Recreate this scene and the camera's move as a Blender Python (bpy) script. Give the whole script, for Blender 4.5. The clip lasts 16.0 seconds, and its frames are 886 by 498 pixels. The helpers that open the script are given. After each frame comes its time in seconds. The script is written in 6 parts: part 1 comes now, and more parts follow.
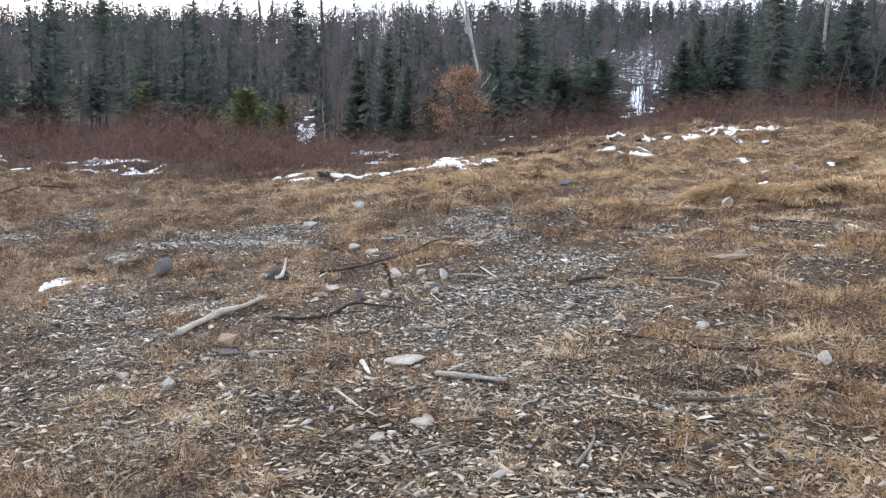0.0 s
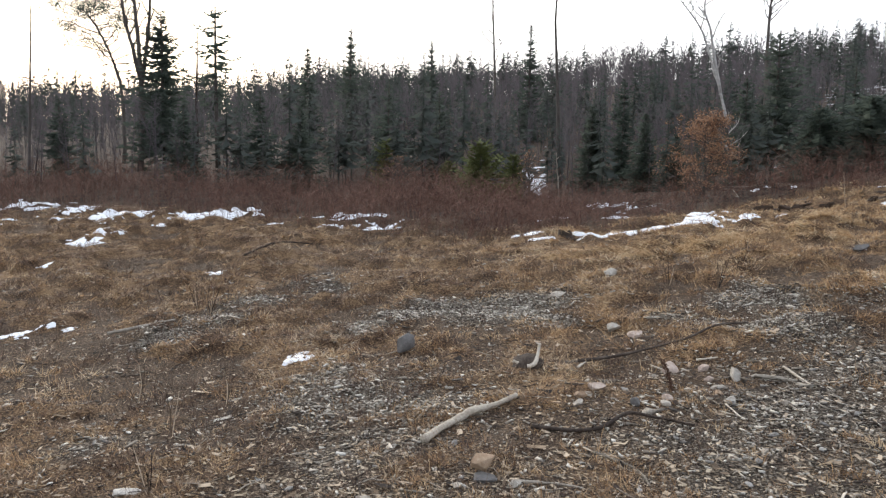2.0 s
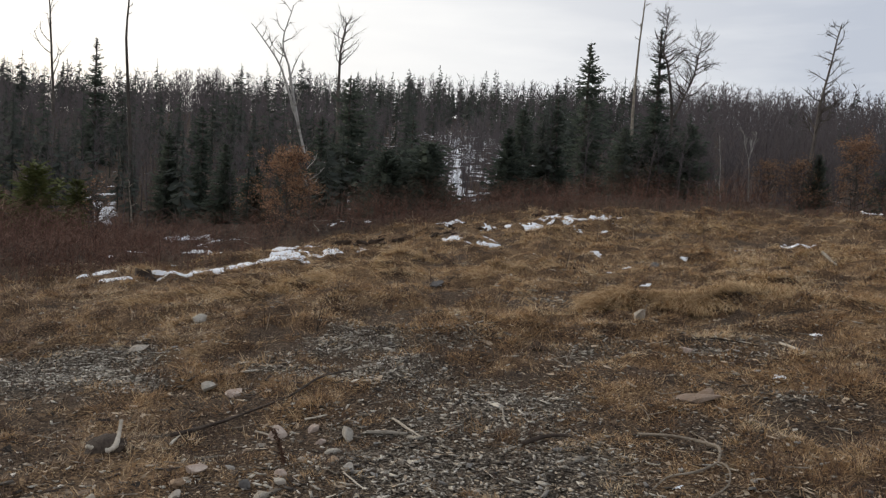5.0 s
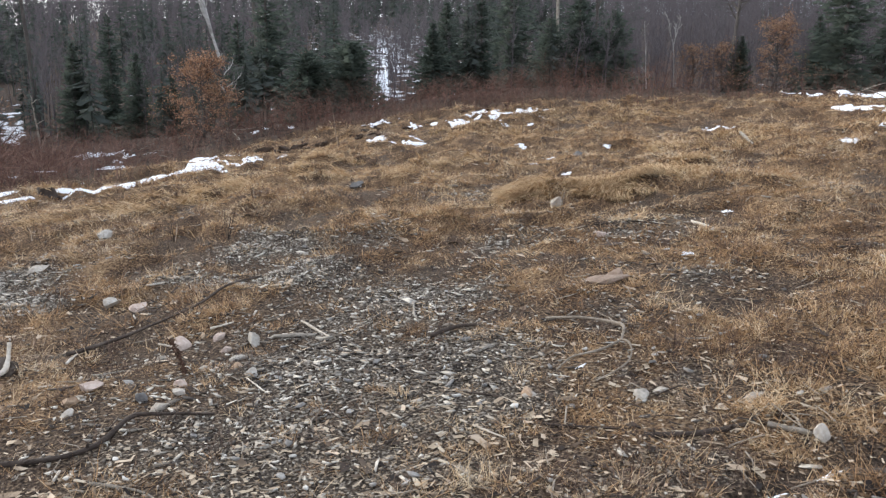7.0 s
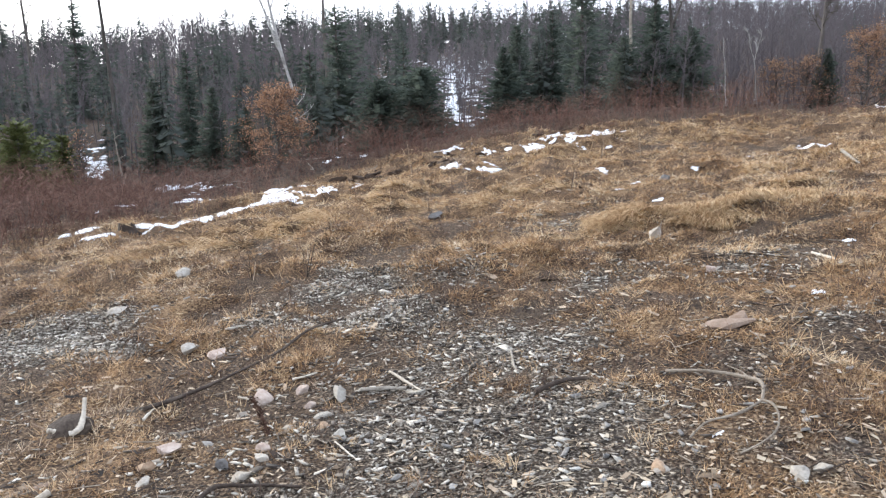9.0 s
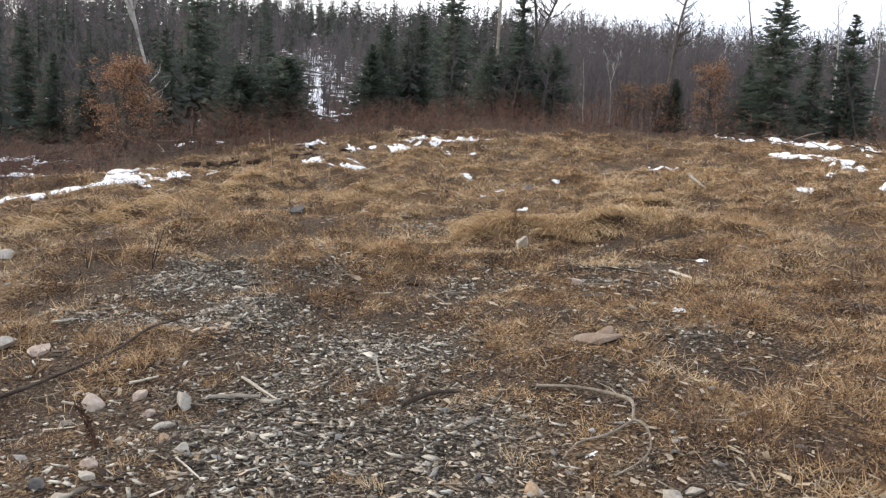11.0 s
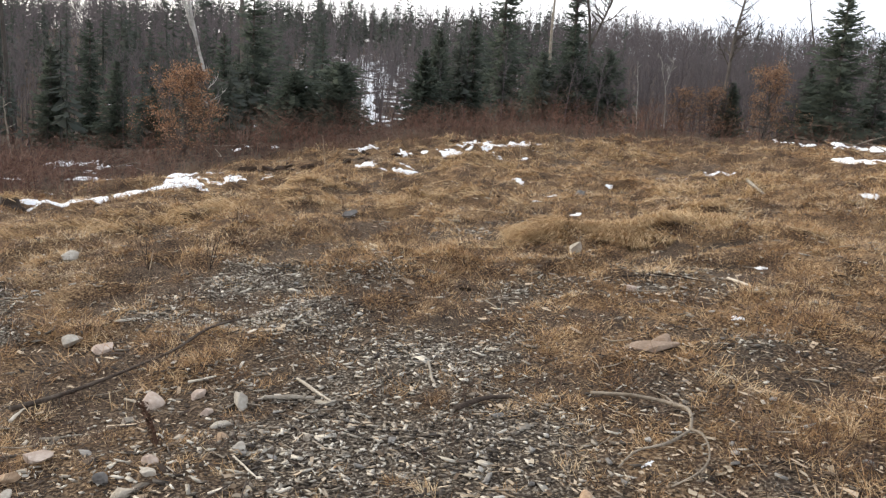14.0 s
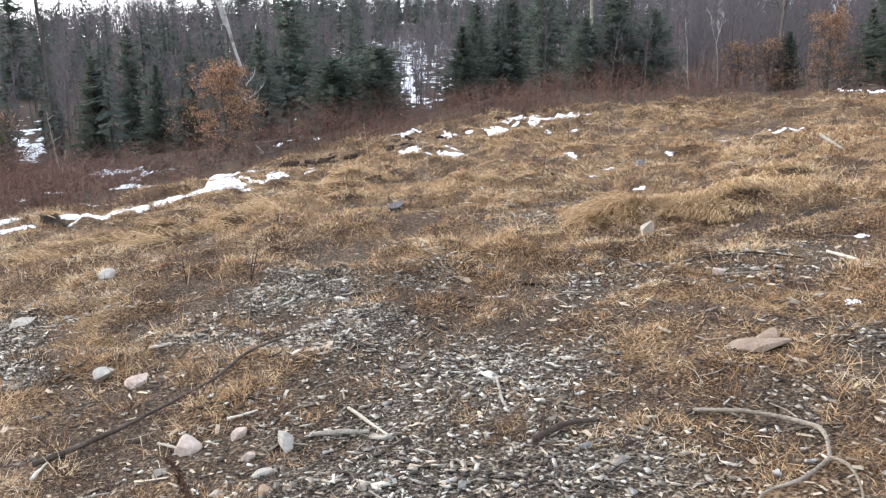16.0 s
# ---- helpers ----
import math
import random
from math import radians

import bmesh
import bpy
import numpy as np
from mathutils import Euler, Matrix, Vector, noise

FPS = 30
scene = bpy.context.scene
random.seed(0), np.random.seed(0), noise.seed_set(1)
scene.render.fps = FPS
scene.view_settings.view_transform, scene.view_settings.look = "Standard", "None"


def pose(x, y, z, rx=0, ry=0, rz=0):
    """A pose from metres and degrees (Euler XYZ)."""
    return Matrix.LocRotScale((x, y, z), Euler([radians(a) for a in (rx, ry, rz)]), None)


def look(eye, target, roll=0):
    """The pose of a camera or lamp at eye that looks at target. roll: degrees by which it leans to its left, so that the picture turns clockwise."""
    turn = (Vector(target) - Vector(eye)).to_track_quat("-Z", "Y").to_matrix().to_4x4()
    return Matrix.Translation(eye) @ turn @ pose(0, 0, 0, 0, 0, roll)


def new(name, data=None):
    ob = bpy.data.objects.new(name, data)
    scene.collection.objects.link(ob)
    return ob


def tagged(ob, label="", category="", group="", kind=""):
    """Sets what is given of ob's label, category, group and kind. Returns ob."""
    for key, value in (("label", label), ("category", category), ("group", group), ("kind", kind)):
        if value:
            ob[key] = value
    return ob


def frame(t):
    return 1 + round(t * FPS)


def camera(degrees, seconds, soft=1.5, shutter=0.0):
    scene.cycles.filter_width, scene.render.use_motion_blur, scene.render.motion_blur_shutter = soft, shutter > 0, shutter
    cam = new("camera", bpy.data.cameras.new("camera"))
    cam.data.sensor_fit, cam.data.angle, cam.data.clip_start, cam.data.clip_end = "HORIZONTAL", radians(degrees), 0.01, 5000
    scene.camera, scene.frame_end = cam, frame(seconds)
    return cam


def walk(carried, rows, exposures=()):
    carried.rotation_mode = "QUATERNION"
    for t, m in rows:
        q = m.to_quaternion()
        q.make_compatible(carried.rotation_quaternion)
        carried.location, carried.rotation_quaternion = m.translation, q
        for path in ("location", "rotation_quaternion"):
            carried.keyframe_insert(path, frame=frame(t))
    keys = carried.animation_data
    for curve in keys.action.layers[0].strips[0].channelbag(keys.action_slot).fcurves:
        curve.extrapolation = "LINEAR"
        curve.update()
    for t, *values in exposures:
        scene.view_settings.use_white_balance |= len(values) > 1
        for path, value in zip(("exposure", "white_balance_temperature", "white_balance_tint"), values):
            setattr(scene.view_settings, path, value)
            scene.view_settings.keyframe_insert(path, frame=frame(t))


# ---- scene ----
cam = camera(60.0, 16.0, 1.3)
PATH = [
    (0, (0.192, -1.265, 1.952), (0.356, 0.698, 1.605), 2.2),
    (0.5, (0.137, -0.978, 1.927), (0.303, 0.966, 1.484), 2.7),
    (1, (0.166, -0.667, 1.984), (-0.017, 1.269, 1.519), -2.5),
    (1.5, (0.041, -0.429, 1.994), (-0.364, 1.481, 1.558), -2.4),
    (2, (-0.193, -0.251, 2.072), (-0.607, 1.691, 1.829), 1.0),
    (2.5, (-0.238, -0.076, 2.064), (-0.875, 1.808, 1.856), -0.9),
    (3, (-0.119, 0.126, 2.066), (-0.768, 1.992, 1.755), -3.7),
    (3.5, (-0.113, 0.299, 2.091), (-0.444, 2.244, 1.764), -3.2),
    (4, (-0.271, 0.265, 2.177), (-0.044, 2.241, 1.963), 2.1),
    (4.5, (-0.331, 0.46, 2.143), (0.216, 2.379, 2.001), 3.9),
    (4.7, (-0.342, 0.473, 2.147), (0.25, 2.379, 2.023), 3.7),
    (6.8, (-0.12, 0.515, 2.073), (0.704, 2.311, 1.76), 1.2),
    (7, (-0.041, 0.545, 2.063), (0.746, 2.345, 1.692), 0.4),
    (7.5, (0.034, 0.629, 2.059), (0.667, 2.467, 1.589), -0.7),
    (8, (-0.041, 0.767, 2.103), (0.521, 2.647, 1.712), -1.9),
    (8.5, (-0.145, 0.936, 2.1), (0.543, 2.783, 1.762), 0.9),
    (9, (-0.034, 1.071, 2.1), (0.592, 2.945, 1.79), -1.2),
    (9.5, (0.107, 1.199, 2.071), (0.706, 3.088, 1.801), -3.0),
    (10, (0.011, 1.293, 2.083), (0.87, 3.086, 1.868), -0.1),
    (10.2, (-0.012, 1.331, 2.062), (0.934, 3.077, 1.82), 2.0),
    (12.3, (-0.01, 1.399, 2.062), (0.971, 3.114, 1.751), 5.5),
    (12.5, (-0.012, 1.375, 2.083), (1.01, 3.077, 1.842), 4.5),
    (13, (-0.026, 1.386, 2.072), (1.01, 3.086, 1.876), 4.3),
    (13.5, (-0.04, 1.387, 2.07), (0.91, 3.13, 1.831), 3.9),
    (14, (-0.03, 1.396, 2.058), (0.825, 3.179, 1.76), 3.8),
    (14.5, (-0.047, 1.42, 2.043), (0.814, 3.198, 1.731), 4.2),
    (15, (-0.038, 1.482, 2.051), (0.852, 3.249, 1.754), 3.5),
    (15.5, (0.159, 1.785, 2.039), (1.025, 3.553, 1.685), -0.7),
    (16, (0.196, 1.999, 2.079), (0.927, 3.826, 1.724), -0.9),
]
EXPOSURES = [(0, 1.21, 5660, 10), (1, 1.18, 5760, 10), (1.5, 1.2, 5810, 10), (2, 0.73, 6110, 10), (2.5, 0.02, 6300, 10), (3, -0.2, 6300, 10), (3.5, 0.28, 6110, 10), (4, 0.19, 6310, 10), (4.5, -0.22, 6460, 10), (7, 0.96, 5910, 10), (8, 1.15, 5710, 10), (9, 1.34, 5810, 10), (9.5, 0.86, 6210, 10), (10, 0.73, 6360, 10), (12.5, 1.18, 6140, 10), (13, 0.7, 6410, 10), (14, 0.91, 6510, 10), (14.5, 1.12, 6310, 10), (15, 1.26, 6160, 10), (15.5, 1.41, 5910, 10), (16, 1.45, 5910, 10)]
walk(cam, [(t, look(eye, target, roll)) for t, eye, target, roll in PATH], EXPOSURES)

# ---- sky and sun: a bright, even overcast with a warm break low in the west ----
world = bpy.data.worlds.new("overcast_sky")
scene.world = world
world.use_nodes = True
wn = world.node_tree
wn.nodes.clear()
SUN_AZ, SUN_EL = -36.0, 9.0


def wnode(kind, **values):
    n = wn.nodes.new(kind)
    for k, v in values.items():
        n.inputs[k].default_value = v
    return n


sky = wnode("ShaderNodeTexSky")
sky.sky_type, sky.sun_disc = "NISHITA", False
sky.sun_elevation, sky.sun_rotation = radians(SUN_EL), radians(SUN_AZ)
sky.air_density, sky.dust_density = 1.0, 3.0
sky_scaled = wnode("ShaderNodeVectorMath")
sky_scaled.operation = "SCALE"
sky_scaled.inputs["Scale"].default_value = 0.10
wn.links.new(sky.outputs[0], sky_scaled.inputs[0])
coord = wnode("ShaderNodeTexCoord")
stretch = wnode("ShaderNodeMapping", Scale=(1.2, 1.2, 7.0))
wn.links.new(coord.outputs["Generated"], stretch.inputs["Vector"])
cloud = wnode("ShaderNodeTexNoise", Scale=1.6, Detail=5.0, Roughness=0.55)
wn.links.new(stretch.outputs[0], cloud.inputs["Vector"])
tone = wnode("ShaderNodeValToRGB")
tone.color_ramp.elements[0].position, tone.color_ramp.elements[0].color = 0.36, (0.62, 0.66, 0.75, 1)
tone.color_ramp.elements[1].position, tone.color_ramp.elements[1].color = 0.62, (0.91, 0.93, 0.97, 1)
wn.links.new(cloud.outputs["Fac"], tone.inputs[0])
sep = wnode("ShaderNodeVectorMath")
sep.operation = "DOT_PRODUCT"
sep.inputs[1].default_value = (math.sin(radians(SUN_AZ)), math.cos(radians(SUN_AZ)), 0.05)
wn.links.new(coord.outputs["Generated"], sep.inputs[0])
glow = wnode("ShaderNodeMapRange")
glow.inputs["From Min"].default_value, glow.inputs["From Max"].default_value = 0.15, 1.0
glow.inputs["To Min"].default_value, glow.inputs["To Max"].default_value = 0.0, 1.0
wn.links.new(sep.outputs["Value"], glow.inputs["Value"])
warm = wnode("ShaderNodeMix")
warm.data_type, warm.blend_type = "RGBA", "MIX"
wn.links.new(glow.outputs[0], warm.inputs[0])
wn.links.new(tone.outputs[0], warm.inputs[6])
warm.inputs[7].default_value = (1.34, 1.29, 1.21, 1)
both = wnode("ShaderNodeMix")
both.data_type, both.blend_type = "RGBA", "MIX"
both.inputs[0].default_value = 0.85
wn.links.new(sky_scaled.outputs[0], both.inputs[6])
wn.links.new(warm.outputs[2], both.inputs[7])
back = wnode("ShaderNodeBackground", Strength=1.15)
wn.links.new(both.outputs[2], back.inputs[0])
# the cloud is a little brighter towards the horizon than overhead
axis = wnode("ShaderNodeSeparateXYZ")
wn.links.new(coord.outputs["Generated"], axis.inputs[0])
fall = wnode("ShaderNodeMapRange")
fall.inputs["From Min"].default_value, fall.inputs["From Max"].default_value = 0.0, 0.75
fall.inputs["To Min"].default_value, fall.inputs["To Max"].default_value = 1.10, 1.0
wn.links.new(axis.outputs["Z"], fall.inputs["Value"])
wn.links.new(fall.outputs[0], back.inputs["Strength"])
out = wnode("ShaderNodeOutputWorld")
wn.links.new(back.outputs[0], out.inputs[0])

sun = new("sun", bpy.data.lights.new("sun", "SUN"))
sun.data.energy, sun.data.angle, sun.data.color = 1.3, radians(14), (1.0, 0.91, 0.78)
sun.matrix_world = look((0, 0, 0), (-math.sin(radians(SUN_AZ)), -math.cos(radians(SUN_AZ)), -math.tan(radians(SUN_EL + 8))))


# ---- materials ----
def rgba(c):
    return (*c, 1.0)


def material(name, stops, scale=4.0, fine=8.0, island=0.0, each=0.0, rough=0.9, bump=0.3, stretch=(1, 1, 1), spec=0.25, leafy=0.0, gain=1.0):
    """A ramp of base colours, driven by two scales of noise and by a chance value of the piece."""
    m = bpy.data.materials.new(name)
    m.use_nodes = True
    t = m.node_tree
    bsdf = t.nodes["Principled BSDF"]
    bsdf.inputs["Roughness"].default_value = rough
    bsdf.inputs["Specular IOR Level"].default_value = spec
    co = t.nodes.new("ShaderNodeTexCoord")
    mp = t.nodes.new("ShaderNodeMapping")
    mp.inputs["Scale"].default_value = stretch
    t.links.new(co.outputs["Object"], mp.inputs[0])

    def noise_node(s, detail):
        n = t.nodes.new("ShaderNodeTexNoise")
        n.inputs["Scale"].default_value, n.inputs["Detail"].default_value = s, detail
        t.links.new(mp.outputs[0], n.inputs["Vector"])
        return n

    def maths(op, a, b):
        n = t.nodes.new("ShaderNodeMath")
        n.operation = op
        for k, v in enumerate((a, b)):
            if isinstance(v, float):
                n.inputs[k].default_value = v
            else:
                t.links.new(v, n.inputs[k])
        return n.outputs[0]

    n1, n2 = noise_node(scale, 4.0), noise_node(scale * fine, 3.0)
    fac = maths("ADD", maths("MULTIPLY", n1.outputs["Fac"], 0.6), maths("MULTIPLY", n2.outputs["Fac"], 0.4))
    if gain != 1.0:
        fac = maths("ADD", maths("MULTIPLY", maths("SUBTRACT", fac, 0.5), float(gain)), 0.5)
    for amount, source, socket in ((island, "ShaderNodeNewGeometry", "Random Per Island"), (each, "ShaderNodeObjectInfo", "Random")):
        if amount:
            g = t.nodes.new(source)
            fac = maths("ADD", fac, maths("MULTIPLY", maths("SUBTRACT", g.outputs[socket], 0.5), float(amount)))
    ramp = t.nodes.new("ShaderNodeValToRGB")
    els = ramp.color_ramp.elements
    while len(els) < len(stops):
        els.new(0.5)
    for e, (p, c) in zip(els, stops):
        e.position, e.color = p, rgba(c)
    t.links.new(fac, ramp.inputs[0])
    t.links.new(ramp.outputs[0], bsdf.inputs["Base Color"])
    if bump:
        b = t.nodes.new("ShaderNodeBump")
        b.inputs["Strength"].default_value, b.inputs["Distance"].default_value = bump, 0.02
        t.links.new(n2.outputs["Fac"], b.inputs["Height"])
        t.links.new(b.outputs[0], bsdf.inputs["Normal"])
    if leafy:
        tr = t.nodes.new("ShaderNodeBsdfTranslucent")
        t.links.new(ramp.outputs[0], tr.inputs["Color"])
        mix = t.nodes.new("ShaderNodeMixShader")
        mix.inputs[0].default_value = leafy
        t.links.new(bsdf.outputs[0], mix.inputs[1])
        t.links.new(tr.outputs[0], mix.inputs[2])
        t.links.new(mix.outputs[0], t.nodes["Material Output"].inputs["Surface"])
    return m


M = {
    "straw": material("dry_grass", [(0.08, (0.11, 0.066, 0.040)), (0.36, (0.31, 0.182, 0.088)), (0.52, (0.49, 0.318, 0.168)), (0.68, (0.61, 0.445, 0.262)), (0.92, (0.73, 0.61, 0.43))], 1.1, 4, island=0.5, rough=0.8, bump=0, leafy=0.25, gain=1.9),
    "brown_straw": material("brown_dead_grass", [(0.12, (0.055, 0.036, 0.028)), (0.4, (0.15, 0.096, 0.066)), (0.62, (0.27, 0.18, 0.12)), (0.9, (0.44, 0.34, 0.24))], 1.1, 4, island=0.7, rough=0.85, bump=0, leafy=0.15, gain=1.9),
    "matted": material("long_dry_grass", [(0.2, (0.26, 0.162, 0.082)), (0.5, (0.52, 0.36, 0.195)), (0.85, (0.68, 0.53, 0.335))], 1.3, 5, island=0.5, rough=0.75, bump=0, leafy=0.25, gain=1.5),
    "chip": material("shale_chips", [(0.08, (0.036, 0.028, 0.022)), (0.36, (0.140, 0.115, 0.090)), (0.58, (0.31, 0.275, 0.225)), (0.78, (0.48, 0.440, 0.375)), (0.97, (0.64, 0.60, 0.53))], 1.2, 14, island=0.92, rough=0.65, bump=0.15, spec=0.3),
    "tan_chip": material("tan_bark_chips", [(0.12, (0.050, 0.034, 0.023)), (0.40, (0.17, 0.125, 0.083)), (0.62, (0.31, 0.245, 0.168)), (0.92, (0.50, 0.42, 0.31))], 1.2, 14, island=0.8, rough=0.8, bump=0.15),
    "flake": material("shale_flake", [(0.2, (0.13, 0.12, 0.11)), (0.5, (0.30, 0.285, 0.26)), (0.8, (0.52, 0.50, 0.455))], 14, 6, each=0.7, rough=0.6, bump=0.3, spec=0.3),
    # brown litter; its near-black end paints the shaded gaps in the ground cover
    "litter": material("plant_litter", [(0.15, (0.014, 0.010, 0.008)), (0.42, (0.060, 0.040, 0.028)), (0.65, (0.20, 0.145, 0.095)), (0.95, (0.50, 0.40, 0.29))], 0.8, 14, island=1.1, rough=0.9, bump=0),
    "stone_grey": material("grey_fieldstone", [(0.25, (0.21, 0.188, 0.158)), (0.5, (0.38, 0.348, 0.298)), (0.75, (0.55, 0.515, 0.455))], 9, 6, each=0.1, rough=0.85, bump=0.5),
    "stone_pink": material("pinkish_fieldstone", [(0.25, (0.26, 0.19, 0.15)), (0.5, (0.43, 0.34, 0.28)), (0.75, (0.60, 0.51, 0.44))], 9, 6, each=0.15, rough=0.85, bump=0.5),
    "stone_tan": material("tan_sandstone", [(0.25, (0.21, 0.175, 0.135)), (0.5, (0.38, 0.335, 0.275)), (0.75, (0.56, 0.51, 0.44))], 8, 7, each=0.25, rough=0.9, bump=0.5),
    "stone_cream": material("cream_stone", [(0.25, (0.38, 0.345, 0.30)), (0.5, (0.56, 0.52, 0.46)), (0.75, (0.70, 0.66, 0.60))], 9, 6, rough=0.85, bump=0.5),
    "stone_drab": material("drab_tan_rock", [(0.25, (0.13, 0.092, 0.066)), (0.5, (0.235, 0.172, 0.128)), (0.75, (0.36, 0.28, 0.215))], 8, 7, rough=0.9, bump=0.5),
    "stone_dark": material("dark_blue_grey_stone", [(0.25, (0.07, 0.068, 0.068)), (0.55, (0.15, 0.14, 0.132)), (0.8, (0.25, 0.237, 0.222))], 9, 6, rough=0.7, bump=0.5),
    "stone_brown": material("brown_fieldstone", [(0.25, (0.18, 0.115, 0.070)), (0.5, (0.36, 0.255, 0.168)), (0.8, (0.52, 0.41, 0.30))], 9, 6, rough=0.85, bump=0.5),
    "wood_pale": material("bleached_wood", [(0.2, (0.24, 0.195, 0.145)), (0.5, (0.47, 0.415, 0.335)), (0.8, (0.66, 0.61, 0.53))], 7, 8, each=0.2, rough=0.8, bump=0.5, stretch=(1, 1, 1)),
    "wood_mid": material("weathered_tan_wood", [(0.2, (0.11, 0.088, 0.066)), (0.5, (0.27, 0.228, 0.178)), (0.8, (0.47, 0.415, 0.34))], 8, 8, each=0.2, rough=0.85, bump=0.6),
    "wood_grey": material("weathered_grey_wood", [(0.2, (0.10, 0.086, 0.068)), (0.5, (0.235, 0.205, 0.165)), (0.8, (0.42, 0.38, 0.32))], 8, 8, each=0.25, rough=0.85, bump=0.6),
    "wood_dark": material("dark_damp_wood", [(0.2, (0.018, 0.013, 0.010)), (0.55, (0.052, 0.038, 0.029)), (0.85, (0.13, 0.104, 0.082))], 8, 8, each=0.25, rough=0.8, bump=0.6),
    # dark sprigs whose colour stands in for shade among the hummocks
    "weeds": material("hummock_shade_weeds", [(0.1, (0.040, 0.024, 0.018)), (0.5, (0.105, 0.066, 0.048)), (0.9, (0.21, 0.15, 0.11))], 0.6, 9, island=0.6, rough=0.9, bump=0),
    "rust": material("rusty_dead_stalk", [(0.2, (0.042, 0.024, 0.016)), (0.6, (0.10, 0.056, 0.037)), (0.9, (0.19, 0.122, 0.085))], 20, 5, rough=0.9, bump=0.3),
    "snow": material("old_snow", [(0.3, (0.76, 0.79, 0.84)), (0.7, (0.90, 0.91, 0.93))], 5, 9, rough=0.55, bump=0.35, spec=0.3),
    "earth": material("turned_earth", [(0.2, (0.018, 0.012, 0.008)), (0.55, (0.046, 0.029, 0.019)), (0.9, (0.10, 0.065, 0.041))], 5, 9, rough=0.95, bump=0.8),
    "cane": material("red_brown_canes", [(0.1, (0.044, 0.023, 0.018)), (0.5, (0.128, 0.064, 0.046)), (0.9, (0.25, 0.155, 0.113))], 0.35, 10, island=0.7, rough=0.8, bump=0),
    "bark": material("grey_brown_bark", [(0.2, (0.036, 0.030, 0.026)), (0.5, (0.085, 0.073, 0.064)), (0.85, (0.18, 0.16, 0.142))], 5, 7, each=0.2, rough=0.95, bump=0.6, stretch=(1, 1, 0.3)),
    "bark_pale": material("pale_birch_bark", [(0.2, (0.12, 0.107, 0.095)), (0.45, (0.30, 0.283, 0.262)), (0.8, (0.52, 0.50, 0.475))], 4, 7, each=0.2, rough=0.8, bump=0.4, stretch=(0.5, 0.5, 2.0)),
    # needles paler than their own green, with a hazy veil in the colour
    "spruce": material("spruce_needles", [(0.1, (0.046, 0.058, 0.048)), (0.5, (0.088, 0.108, 0.086)), (0.9, (0.13, 0.148, 0.116))], 1.2, 8, island=0.5, each=0.3, rough=0.8, bump=0, leafy=0.42),
    "pine": material("yellow_green_needles", [(0.1, (0.045, 0.055, 0.020)), (0.5, (0.105, 0.118, 0.042)), (0.9, (0.17, 0.172, 0.072))], 1.5, 8, island=0.5, rough=0.7, bump=0, leafy=0.15),
    "beech": material("withered_beech_leaves", [(0.1, (0.14, 0.076, 0.044)), (0.5, (0.29, 0.162, 0.096)), (0.9, (0.46, 0.295, 0.19))], 1.8, 8, island=0.8, rough=0.75, bump=0, leafy=0.35),
    "woods_bare": material("bare_twigs", [(0.1, (0.088, 0.077, 0.081)), (0.5, (0.130, 0.116, 0.121)), (0.9, (0.185, 0.168, 0.172))], 0.05, 20, island=0.35, rough=1.0, bump=0, spec=0.03, leafy=0.35),
    # needle colour lifted and evened to carry the haze over the hillside
    "woods_spruce": material("far_hazed_needles", [(0.1, (0.055, 0.064, 0.058)), (0.5, (0.088, 0.100, 0.088)), (0.9, (0.12, 0.13, 0.112))], 0.07, 20, island=0.35, rough=1.0, bump=0, spec=0.03, leafy=0.45),
}


